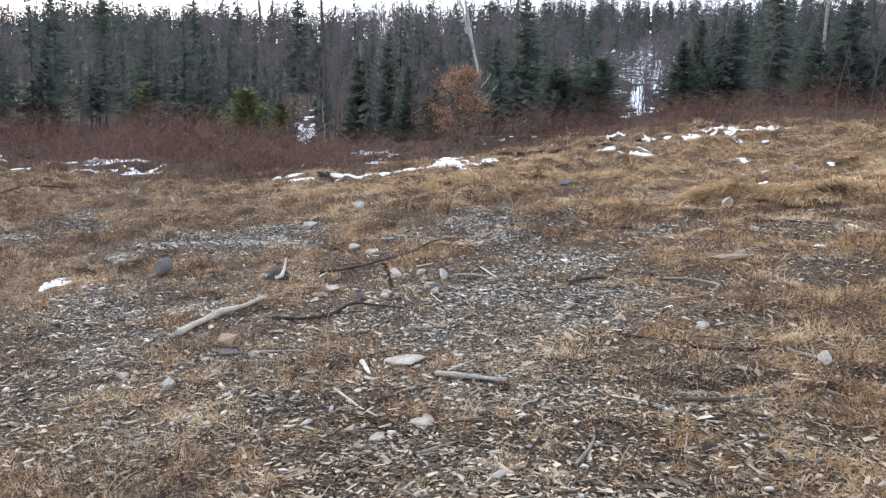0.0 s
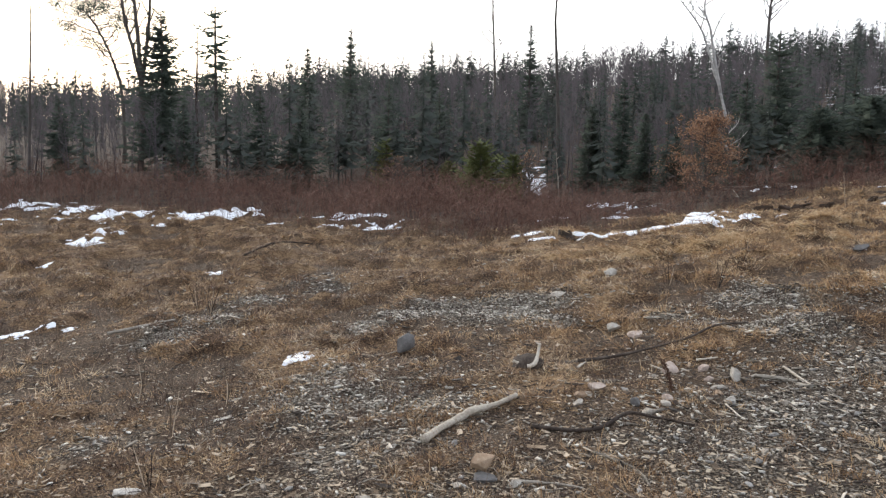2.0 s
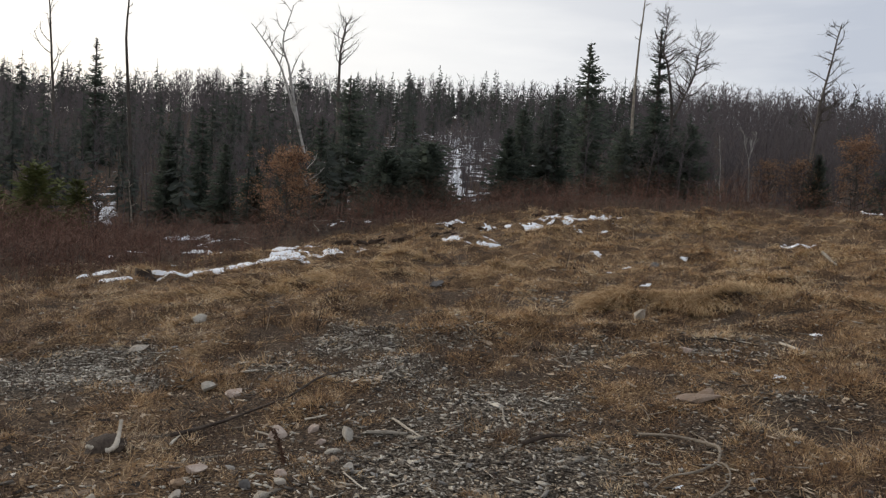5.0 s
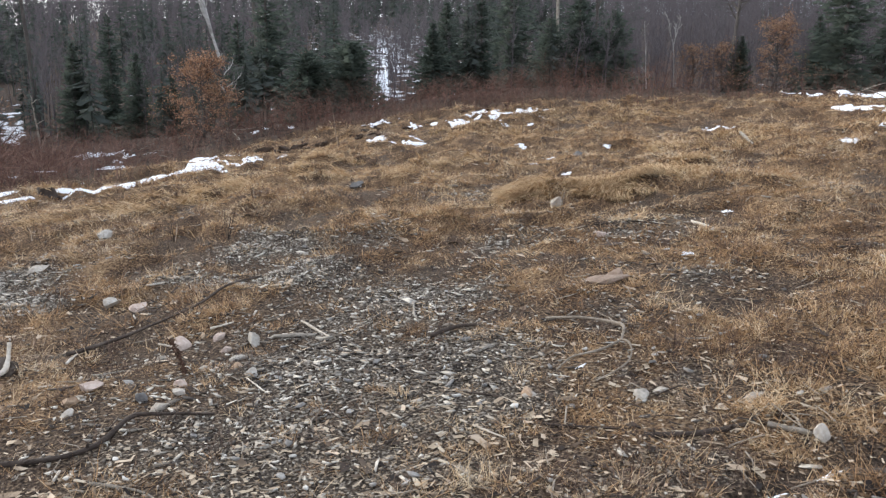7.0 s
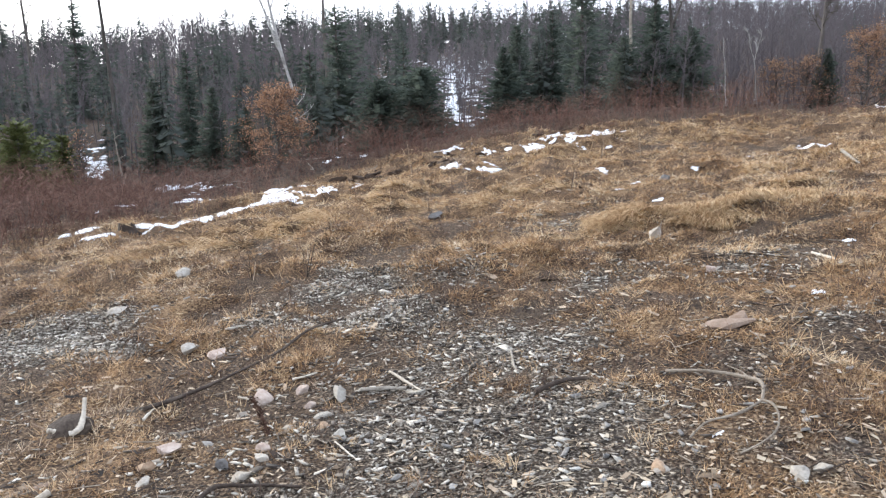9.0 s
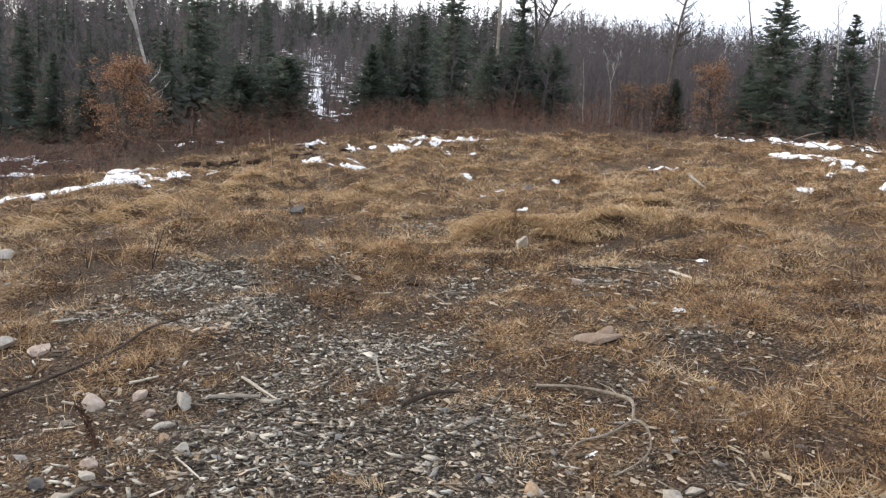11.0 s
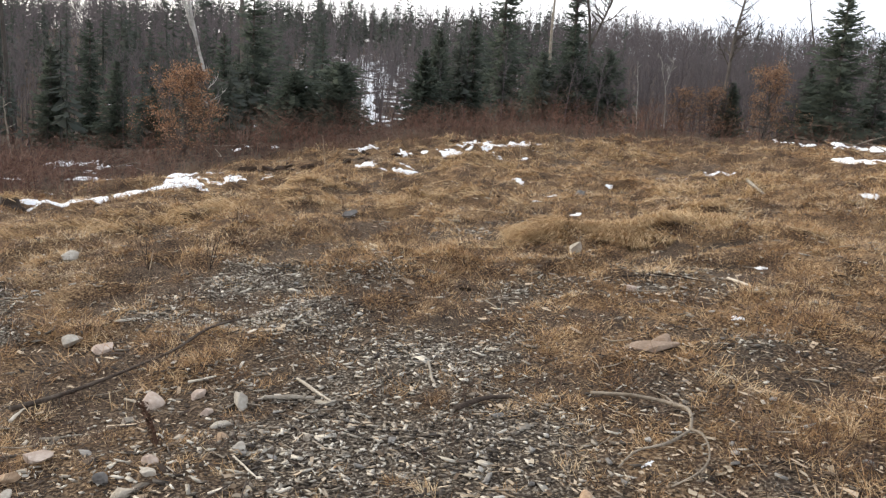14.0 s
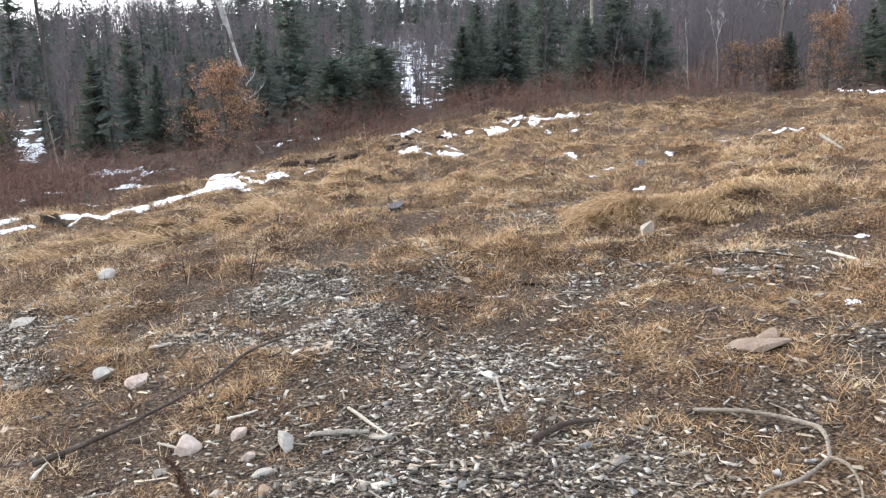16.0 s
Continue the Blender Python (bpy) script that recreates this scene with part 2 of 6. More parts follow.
def ground_material():
    """Soil, dry thatch, shale grit, forest litter and old snow, laid out by the three cover values of the sheet."""
    m = bpy.data.materials.new("field_ground")
    m.use_nodes = True
    t = m.node_tree
    bsdf = t.nodes["Principled BSDF"]
    bsdf.inputs["Roughness"].default_value = 0.95
    bsdf.inputs["Specular IOR Level"].default_value = 0.2
    co = t.nodes.new("ShaderNodeTexCoord")

    def tex(s, detail=5.0):
        n = t.nodes.new("ShaderNodeTexNoise")
        n.inputs["Scale"].default_value, n.inputs["Detail"].default_value = s, detail
        t.links.new(co.outputs["Object"], n.inputs["Vector"])
        return n.outputs["Fac"]

    def ramp(fac, stops):
        r = t.nodes.new("ShaderNodeValToRGB")
        els = r.color_ramp.elements
        while len(els) < len(stops):
            els.new(0.5)
        for e, (p, c) in zip(els, stops):
            e.position, e.color = p, rgba(c)
        t.links.new(fac, r.inputs[0])
        return r.outputs[0]

    def mixed(fac, a, b):
        n = t.nodes.new("ShaderNodeMix")
        n.data_type = "RGBA"
        t.links.new(fac, n.inputs[0])
        t.links.new(a, n.inputs[6])
        t.links.new(b, n.inputs[7])
        return n.outputs[2]

    def cover(name):
        a = t.nodes.new("ShaderNodeAttribute")
        a.attribute_name = name
        return a.outputs["Fac"]

    def sharpened(value, noise_out, lo, hi):
        add = t.nodes.new("ShaderNodeMath")
        add.operation = "ADD"
        t.links.new(value, add.inputs[0])
        t.links.new(noise_out, add.inputs[1])
        r = t.nodes.new("ShaderNodeMapRange")
        r.inputs["From Min"].default_value, r.inputs["From Max"].default_value = lo, hi
        t.links.new(add.outputs[0], r.inputs["Value"])
        return r.outputs[0]

    fine, mid, wide, broad = tex(60, 6), tex(11, 6), tex(0.9, 5), tex(2.3, 6)
    # dark ends of soil and grit also paint shade between chips and blades
    soil = ramp(fine, [(0.36, (0.022, 0.014, 0.010)), (0.52, (0.088, 0.059, 0.038)), (0.68, (0.27, 0.195, 0.128))])
    half = t.nodes.new("ShaderNodeMix")
    half.inputs[0].default_value = 0.65
    t.links.new(broad, half.inputs[2])
    t.links.new(fine, half.inputs[3])
    thatch = ramp(half.outputs[0], [(0.40, (0.026, 0.016, 0.010)), (0.5, (0.13, 0.078, 0.043)), (0.61, (0.35, 0.235, 0.13))])
    grit = ramp(fine, [(0.38, (0.028, 0.021, 0.016)), (0.52, (0.092, 0.072, 0.053)), (0.66, (0.37, 0.325, 0.265))])
    leafy = ramp(mid, [(0.3, (0.028, 0.020, 0.015)), (0.52, (0.070, 0.049, 0.036)), (0.75, (0.14, 0.10, 0.072))])
    white = ramp(mid, [(0.3, (0.74, 0.77, 0.82)), (0.7, (0.88, 0.89, 0.91))])
    c = mixed(sharpened(cover("grass"), mid, 0.75, 1.15), soil, thatch)
    c = mixed(sharpened(cover("grit"), mid, 0.72, 1.05), c, grit)
    mud = ramp(fine, [(0.35, (0.018, 0.013, 0.010)), (0.7, (0.070, 0.052, 0.038))])
    c = mixed(cover("mud"), c, mud)
    c = mixed(cover("forest"), c, leafy)
    c = mixed(sharpened(cover("snowy"), wide, 1.03, 1.09), c, white)
    t.links.new(c, bsdf.inputs["Base Color"])
    b = t.nodes.new("ShaderNodeBump")
    b.inputs["Strength"].default_value, b.inputs["Distance"].default_value = 1.0, 0.045
    t.links.new(fine, b.inputs["Height"])
    t.links.new(b.outputs[0], bsdf.inputs["Normal"])
    return m


# ---- the lie of the land ----
def smooth(e0, e1, v):
    k = np.clip((v - e0) / (e1 - e0), 0.0, 1.0)
    return k * k * (3 - 2 * k)


def soft_cap(v, cap):
    return v / (1 + (np.abs(v) / cap) ** 4) ** 0.25


# how high the treetops on the ridge stand over the eye, by compass angle from the clearing
SKYLINE = ([-180, -60, -43, -38, -28, -24, -20, -10, -4, 2, 8, 15, 30, 37, 43, 50, 58, 72, 180], [4.5, 3.4, 3.7, 4.3, 4.8, 5.5, 6.2, 6.6, 7.0, 7.7, 8.1, 8.3, 8.5, 8.6, 8.2, 7.9, 7.6, 7.0, 4.5])


def field_z(x, y):
    """Height of the field alone: it rises to the east and north, with a shallow gully and low swells."""
    u, v = soft_cap(x, 26), soft_cap(y, 34)
    z = 0.328 + 0.113 * u + 0.0143 * v + 0.00123 * u * u - 0.00301 * u * v + 0.000306 * v * v
    z = z + 0.9 * np.exp(-((x - 14) ** 2 + (y - 27) ** 2) / 72)
    z = z + 0.18 * np.exp(-((x - 3) ** 2 + (y - 10) ** 2) / 10) - 0.22 * np.exp(-((x - 13.5) ** 2 + (y - 15) ** 2) / 20)
    z = z - 0.6 * np.exp(-((x + 4) ** 2 / 120 + (y - 33) ** 2 / 80))
    z = z - 0.3 * np.exp(-((x - 0.5) ** 2 + (y - 22) ** 2) / 14)
    return z + 0.02 * np.sin(1.9 * x + 0.7 * y + 1) * np.sin(2.3 * y - 0.6 * x) + 0.045 * np.sin(0.75 * x + 2) * np.sin(0.63 * y + 0.4 * x)


def hill(x, y):
    """The wooded slope behind the clearing, up to a rounded ridge 200 m away."""
    d, az = np.hypot(x, y), np.arctan2(x, y)
    top = np.radians(np.interp(np.degrees(az), *SKYLINE) - 2.25)
    rise = 2.07 + 200 * np.tan(top) - field_z(200 * np.sin(az), 200 * np.cos(az))
    return rise * np.clip((d - 42) / 158, 0, 1) ** 0.95 * (1 - 0.22 * smooth(190, 330, d))


def ground_z(x, y):
    """Height of the ground without its fine relief."""
    x, y = np.asarray(x, float), np.asarray(y, float)
    return field_z(x, y) + hill(x, y)


def vnoise(x, y, cell, seed):
    """Smooth value noise from 0 to 1, with cells of that many metres."""
    u, v = np.asarray(x, float) / cell, np.asarray(y, float) / cell
    i, j = np.floor(u).astype(np.int64), np.floor(v).astype(np.int64)
    fu, fv = u - i, v - j
    fu, fv = fu * fu * (3 - 2 * fu), fv * fv * (3 - 2 * fv)

    def at(a, b):
        h = (a * 374761393 + b * 668265263 + seed * 974634777) & 0x7FFFFFFF
        h = ((h ^ (h >> 13)) * 1274126177) & 0x7FFFFFFF
        return ((h ^ (h >> 16)) & 0xFFFF) / 65535.0

    return (at(i, j) * (1 - fu) + at(i + 1, j) * fu) * (1 - fv) + (at(i, j + 1) * (1 - fu) + at(i + 1, j + 1) * fu) * fv


def field_edge(x, y):
    """Metres by which a place lies beyond the clearing's edge (below 0: inside)."""
    az = np.degrees(np.arctan2(x, y))
    edge = np.interp(az, [-180, -60, -48, -38, -27, -17, -10, -1, 4, 9, 14, 22, 30, 37, 44, 53, 60, 75, 180], [30, 28, 25, 25, 21.5, 16.5, 15, 15.2, 17.8, 21.0, 22.5, 23.5, 24, 24, 25.5, 25, 24, 24, 30])
    return np.hypot(x, y) - edge - 1.2 * (vnoise(x, y, 2.2, 5) - 0.5)


SHALE = [(1.3, 8.0, 0.4), (1.5, 6.9, 0.4), (1.75, 5.4, 0.62), (1.45, 4.7, 0.7), (1.0, 3.8, 0.75), (-1.3, 8.4, 0.6), (-0.7, 7.6, 0.25), (-1.97, 5.06, 0.6), (-2.25, 5.4, 0.35), (-1.55, 4.1, 0.42),
         (-4.87, 7.3, 0.35), (-4.75, 8.1, 0.35), (-4.5, 8.8, 0.32), (-4.1, 9.8, 0.4), (-2.64, 7.4, 0.3), (-2.4, 8.0, 0.3), (-2.0, 8.5, 0.38)]
SHALE_THIN = [(-1.2, 3.8, 0.8), (-1.9, 3.2, 0.4), (-0.6, 3.2, 0.6), (-2.6, 4.6, 0.45), (-3.6, 4.2, 0.35), (0.6, 7.4, 0.5), (2.2, 7.6, 0.45), (3.9, 4.9, 0.35), (2.9, 4.4, 0.4), (0.4, 4.3, 0.7), (-0.4, 2.6, 0.8), (0.4, 1.2, 1.4), (2.0, 2.6, 0.8), (4.5, 6.3, 0.45), (3.3, 6.8, 0.4), (0.6, 5.4, 0.5), (2.5, 3.6, 0.4), (5.0, 9.7, 0.35), (4.1, 9.5, 0.3), (0.7, 2.6, 0.9), (1.3, 3.3, 0.7)]


def rut(x, y):
    """An old wheel rut, dark and damp, in the south-east of the field: 1 along its middle."""
    along = np.clip((x - 1.8) / 1.6, 0, 1)
    return np.exp(-((y - 2.62 + 0.15 * along + 0.03 * np.sin(7 * x)) / 0.085) ** 2) * smooth(1.55, 1.95, x) * smooth(4.6, 3.4, x)


def damp(x, y):
    """Dark damp bare soil among the grass in the east, 0 to 1."""
    d = sum(np.exp(-((x - cx) / rx) ** 2 - ((y - cy) / ry) ** 2) for cx, cy, rx, ry in ((4.5, 6.4, 0.5, 0.25), (3.7, 6.7, 0.4, 0.2), (5.2, 6.6, 0.4, 0.2), (3.3, 4.4, 0.35, 0.2), (6.4, 7.4, 0.5, 0.25), (2.6, 6.3, 0.4, 0.25)))
    return np.clip(d * (0.4 + 1.2 * vnoise(x, y, 0.3, 14)), 0, 1)


def shale(x, y):
    """How much of the ground is strewn with shale, 0 to 1."""
    s = np.zeros(np.shape(x))
    for amount, spots in ((1.0, SHALE), (0.42, SHALE_THIN)):
        for cx, cy, r in spots:
            s = np.maximum(s, amount * np.exp(-0.7 * ((x - cx) ** 2 + (y - cy) ** 2) / (r * r)))
    return np.clip(s * np.clip(-0.05 + 1.6 * vnoise(x, y, 0.42, 11) + 0.6 * vnoise(x, y, 0.15, 12), 0.15, 1.3) * (1 - 0.8 * rut(x, y)), 0, 1)


def clumps(x, y):
    """Where the grass gathers into tussocks, 0 to 1."""
    return 0.42 * vnoise(x, y, 0.62, 21) + 0.38 * vnoise(x, y, 0.25, 22) + 0.20 * vnoise(x, y, 2.6, 23)


def grass_cover(x, y):
    """How thick the dry grass stands, 0 to 1."""
    d = np.hypot(x, y)
    east = smooth(1.2, 3.5, x)
    g = np.clip(0.45 + 0.07 * (d - 2.0), 0.45, 1.0) + 0.3 * east
    return np.clip(g * np.clip((clumps(x, y) - 0.40 + 0.03 * smooth(5, 11, d) + 0.06 * east) * (5.0 + 1.6 * smooth(4, 9, d)), 0.15 + 0.03 * east, 1.0) * (1 - 0.85 * shale(x, y)) * (1 - 0.9 * rut(x, y)) * (1 - 0.8 * damp(x, y)), 0, 1)


def fast_mesh(name, v, f, mat=None):
    """A mesh from an array of places and an array of triangles or quads."""
    v, f = np.asarray(v, np.float32), np.asarray(f, np.int32)
    me = bpy.data.meshes.new(name)
    me.vertices.add(len(v))
    me.vertices.foreach_set("co", v.ravel())
    me.loops.add(f.size)
    me.loops.foreach_set("vertex_index", f.ravel())
    me.polygons.add(len(f))
    me.polygons.foreach_set("loop_start", np.arange(0, f.size, f.shape[1], dtype=np.int32))
    me.update(calc_edges=True)
    if mat:
        me.materials.append(mat)
    return me


class Soup:
    """Gathers triangles for one mesh."""

    def __init__(self):
        self.v, self.f, self.n = [], [], 0

    def add(self, v, f):
        v, f = np.asarray(v, float), np.asarray(f, int)
        if f.shape[1] == 4:
            f = np.vstack((f[:, (0, 1, 2)], f[:, (0, 2, 3)]))
        self.v.append(v)
        self.f.append(f + self.n)
        self.n += len(v)
        return self

    def arrays(self):
        return np.vstack(self.v), np.vstack(self.f)

    def mesh(self, name, mat, shade=False):
        me = fast_mesh(name, *self.arrays(), mat)
        if shade:
            me.polygons.foreach_set("use_smooth", np.ones(len(me.polygons), bool))
        return me


def base(name, x, y, label, category, group="", z=None):
    """The Empty at the foot of a thing."""
    ob = new(name)
    ob.location = (x, y, float(ground_z(x, y)) if z is None else z)
    ob.empty_display_size = 0.1
    return tagged(ob, label, category, group)


def part(name, me, parent, label=""):
    ob = new(name, me)
    ob.parent = parent
    return tagged(ob, label)


def tube(points, radii, sides=7, wobble=0.0, seed=0, capped=True):
    """A tapered, slightly uneven round body along a line of places."""
    p, r = np.asarray(points, float), np.asarray(radii, float)
    rng = np.random.default_rng(seed)
    along = np.gradient(p, axis=0)
    along /= np.linalg.norm(along, axis=1)[:, None] + 1e-9
    ref = np.array((0.0, 0.0, 1.0)) if abs(along[:, 2]).mean() < 0.8 else np.array((1.0, 0.0, 0.0))
    a = np.cross(along, ref)
    a /= np.linalg.norm(a, axis=1)[:, None] + 1e-9
    b = np.cross(along, a)
    ang = np.linspace(0, 2 * np.pi, sides, endpoint=False)
    k = r[:, None] * (1 + wobble * rng.uniform(-1, 1, (len(p), sides)))
    v = p[:, None] + k[..., None] * (np.cos(ang)[None, :, None] * a[:, None] + np.sin(ang)[None, :, None] * b[:, None])
    v = v.reshape(-1, 3)
    f = []
    for i in range(len(p) - 1):
        for j in range(sides):
            q = (j + 1) % sides
            f.append((i * sides + j, i * sides + q, (i + 1) * sides + q, (i + 1) * sides + j))
    f = np.array(f)
    tri = np.vstack((f[:, (0, 1, 2)], f[:, (0, 2, 3)]))
    if capped:
        n = len(v)
        v = np.vstack((v, p[0], p[-1]))
        last = (len(p) - 1) * sides
        caps = [(n, (j + 1) % sides, j) for j in range(sides)] + [(n + 1, last + j, last + (j + 1) % sides) for j in range(sides)]
        tri = np.vstack((tri, caps))
    return v, tri


def refined(points, steps, jitter=0.0, seed=0):
    """A smooth line through the places, with a little unevenness."""
    p = np.asarray(points, float)
    rng = np.random.default_rng(seed)
    t = np.linspace(0, len(p) - 1, steps)
    out_p = np.empty((steps, p.shape[1]))
    for n, s in enumerate(t):
        i = min(int(s), len(p) - 2)
        u = s - i
        p0, p1, p2, p3 = p[max(i - 1, 0)], p[i], p[i + 1], p[min(i + 2, len(p) - 1)]
        out_p[n] = 0.5 * (2 * p1 + (p2 - p0) * u + (2 * p0 - 5 * p1 + 4 * p2 - p3) * u * u + (3 * p1 - p0 - 3 * p2 + p3) * u ** 3)
    return out_p + rng.normal(0, jitter, out_p.shape) if jitter else out_p


# ---- the ground, one sheet to the horizon ----
def spread(lo, hi, bands, grow):
    """Grid lines: even steps in the nested bands (from, to, step), then ever wider ones out to lo and hi."""
    first, last, step = bands[0]
    out_v = list(np.arange(first, last, step))
    for wide_lo, wide_hi, wide_step in bands[1:]:
        out_v = list(np.arange(first - wide_step, wide_lo, -wide_step))[::-1] + out_v + list(np.arange(last, wide_hi, wide_step))
        first, last, step = out_v[0], out_v[-1] + wide_step, wide_step
    s, v = step, last
    while v < hi:
        out_v.append(v)
        s *= grow
        v += s
    out_v.append(hi)
    s, v = step, first
    while v > lo:
        s *= grow
        v -= s
        out_v.insert(0, max(v, lo))
    return np.array(sorted(set(out_v)))


def relief(x, y):
    """Fine relief: grit, tussocks that stand proud of the soil, low swells further off."""
    d = np.hypot(x, y)
    near = np.exp(-(np.hypot(x, y - 4) / 14) ** 2)
    tussock = (smooth(0.42, 0.70, clumps(x, y)) - 0.35) * (0.03 + 0.09 * smooth(4.5, 9, d) + 0.05 * smooth(9, 16, d)) * (1 - 0.8 * shale(x, y)) * smooth(60, 30, d) * smooth(1.0, 3.0, d)
    bank = sum(np.exp(-((x - cx) ** 2 / 0.20 + (y - cy) ** 2 / 0.10)) for cx, cy in ((4.6, 8.5), (5.25, 8.25), (5.9, 8.3), (6.5, 8.5)))
    return -0.055 * rut(x, y) + near * (0.030 * (vnoise(x, y, 0.28, 31) - 0.5) + 0.014 * (vnoise(x, y, 0.11, 32) - 0.5)) + tussock + 0.11 * bank + 0.08 * (vnoise(x, y, 0.6, 34) - 0.4) * smooth(3.5, 8, d) * smooth(60, 30, d) + 0.13 * (vnoise(x, y, 1.1, 33) - 0.5) * smooth(7, 18, d)


def build_ground():
    xs, ys = spread(-420, 420, [(-4.5, 6.0, 0.085), (-15, 22, 0.19)], 1.08), spread(-300, 420, [(-0.5, 9.5, 0.085), (-3, 27, 0.19)], 1.08)
    gx, gy = np.meshgrid(xs, ys)
    gz = ground_z(gx, gy) + relief(gx, gy)
    v = np.stack((gx, gy, gz), -1).reshape(-1, 3)
    nx = len(xs)
    i, j = np.meshgrid(np.arange(nx - 1), np.arange(len(ys) - 1))
    k = (j * nx + i).ravel()
    me = fast_mesh("ground", v, np.stack((k, k + 1, k + nx + 1, k + nx), 1), ground_material())
    me.polygons.foreach_set("use_smooth", np.ones(len(me.polygons), bool))
    x, y = v[:, 0], v[:, 1]
    beyond = field_edge(x, y)
    az = np.degrees(np.arctan2(x, y))
    dist = np.hypot(x, y)
    spots = vnoise(dist, az, 1.0, 36) * 0.3 + vnoise(dist / 7.0, az / 0.8, 1.0, 35) - 0.60
    glade = np.exp(-((az - 19.5) / 5.5) ** 2) * smooth(33, 40, dist) * smooth(130, 90, dist)
    snowy = smooth(6, 16, beyond) * 0.33 + glade * (0.10 + 0.22 * spots) + (0.30 + 0.35 * spots) * np.exp(-((az + 5.6) / 0.9) ** 2) * smooth(33, 37, dist) * smooth(54, 47, dist) + 0.08 * np.exp(-((az - 18) / 12) ** 2) * smooth(30, 60, dist)
    for name, values in (("grass", grass_cover(x, y)), ("grit", shale(x, y)), ("forest", smooth(-1, 4, beyond)), ("mud", np.clip(rut(x, y) + 0.7 * damp(x, y), 0, 1)), ("snowy", np.clip(snowy, 0, 1))):
        me.attributes.new(name, "FLOAT", "POINT").data.foreach_set("value", values.astype(np.float32))
    return tagged(new("ground", me), "sloping clearing of soil, shale grit and dry thatch", "ground", kind="structure")


build_ground()
CLEAR = []  # places kept free of grass: x, y, radius


# ---- trees ----
def conifer_crown(height, width, seed, whorls=36, arms=8, bare=0.08, sparse=0.0, shape=0.85):
    """Boughs that sag and turn up at their ends, each a spine thick with short needle sprays."""
    rng = np.random.default_rng(seed)
    s = Soup()
    lop = rng.uniform(0, 6.28)
    for w in range(whorls):
        k = min((w + rng.uniform(-0.2, 1.0)) / whorls, 0.985)
        z = height * (bare + (1 - bare) * max(k, 0))
        reach = 0.5 * width * max((1 - k), 0.03) ** shape * rng.uniform(0.72, 1.15) + 0.04
        turn = rng.uniform(0, 6.28)
        for a in range(arms):
            if rng.random() < sparse:
                continue
            az = turn + a * 6.283 / arms + rng.uniform(-0.4, 0.4)
            out_d, side = np.array((math.cos(az), math.sin(az), 0)), np.array((-math.sin(az), math.cos(az), 0))
            r = reach * rng.uniform(0.45, 1.2) * (1 + 0.12 * math.cos(az - lop))
            rise, sag = (0.55 * k - 0.05 + rng.normal(0, 0.12)) * r, (0.40 - 0.25 * k) * r * rng.uniform(0.5, 1.4)
            start = z + rng.normal(0, 0.4) * height / whorls
            n = 7
            v, f = [], []
            for q in range(n):
                u = (q + 0.5 + rng.uniform(-0.2, 0.2)) / n
                c = np.array((0, 0, start + rise * u - sag * math.sin(2.6 * u))) + out_d * r * u
                tip = (0.30 * r * (1.05 - 0.6 * u) + 0.07) * rng.uniform(0.7, 1.25)
                for sgn in (-1, 1):
                    ahead = rng.uniform(0.45, 0.85)
                    e = c + (out_d * ahead + side * sgn * (1.25 - ahead)) * tip + np.array((0, 0, tip * rng.uniform(-0.45, 0.15)))
                    wide = out_d * 0.13 * tip + np.array((0, 0, 0.10 * tip))
                    m = len(v)
                    v += [c - wide, c + wide, e + wide * 0.6, (c + e) / 2 - wide * 1.3]
                    f += [(m, m + 1, m + 2), (m, m + 2, m + 3)]
            s.add(v, f)
    for a in range(6):
        az, low = a * 1.047, height * rng.uniform(0.9, 0.97)
        tip = np.array((0.09 * math.cos(az), 0.09 * math.sin(az), low + 0.12))
        s.add([(0, 0, low), tip, (0.02, 0.0, low + 0.06)], [(0, 1, 2)])
    s.add([(-0.015, 0, height * 0.93), (0.015, 0, height * 0.93), (0, 0, height * 1.04)], [(0, 1, 2)])
    return s


def spruce_tree(x, y, height, width, seed, label, mat="spruce", bare=0.06, sparse=0.0, shape=0.85, whorls=36, arms=8, group="spruces at the clearing's edge", name="spruce_tree"):
    t = base(name, x, y, label, "tree", group)
    t.location.z -= 0.05
    lean = np.random.default_rng(seed).normal(0, 0.02, 2) * height
    line = [(0, 0, 0), (0.2 * lean[0], 0.2 * lean[1], height * 0.5), (0, 0, height)]
    part("trunk", Soup().add(*tube(refined(line, 8), np.linspace(0.016, 0.003, 8) * height + 0.01, 7, 0.08, seed)).mesh("trunk", M["bark"], True), t)
    part("crown", conifer_crown(height, width, seed, whorls, arms, bare, sparse, shape).mesh("crown", M[mat]), t)
    return t


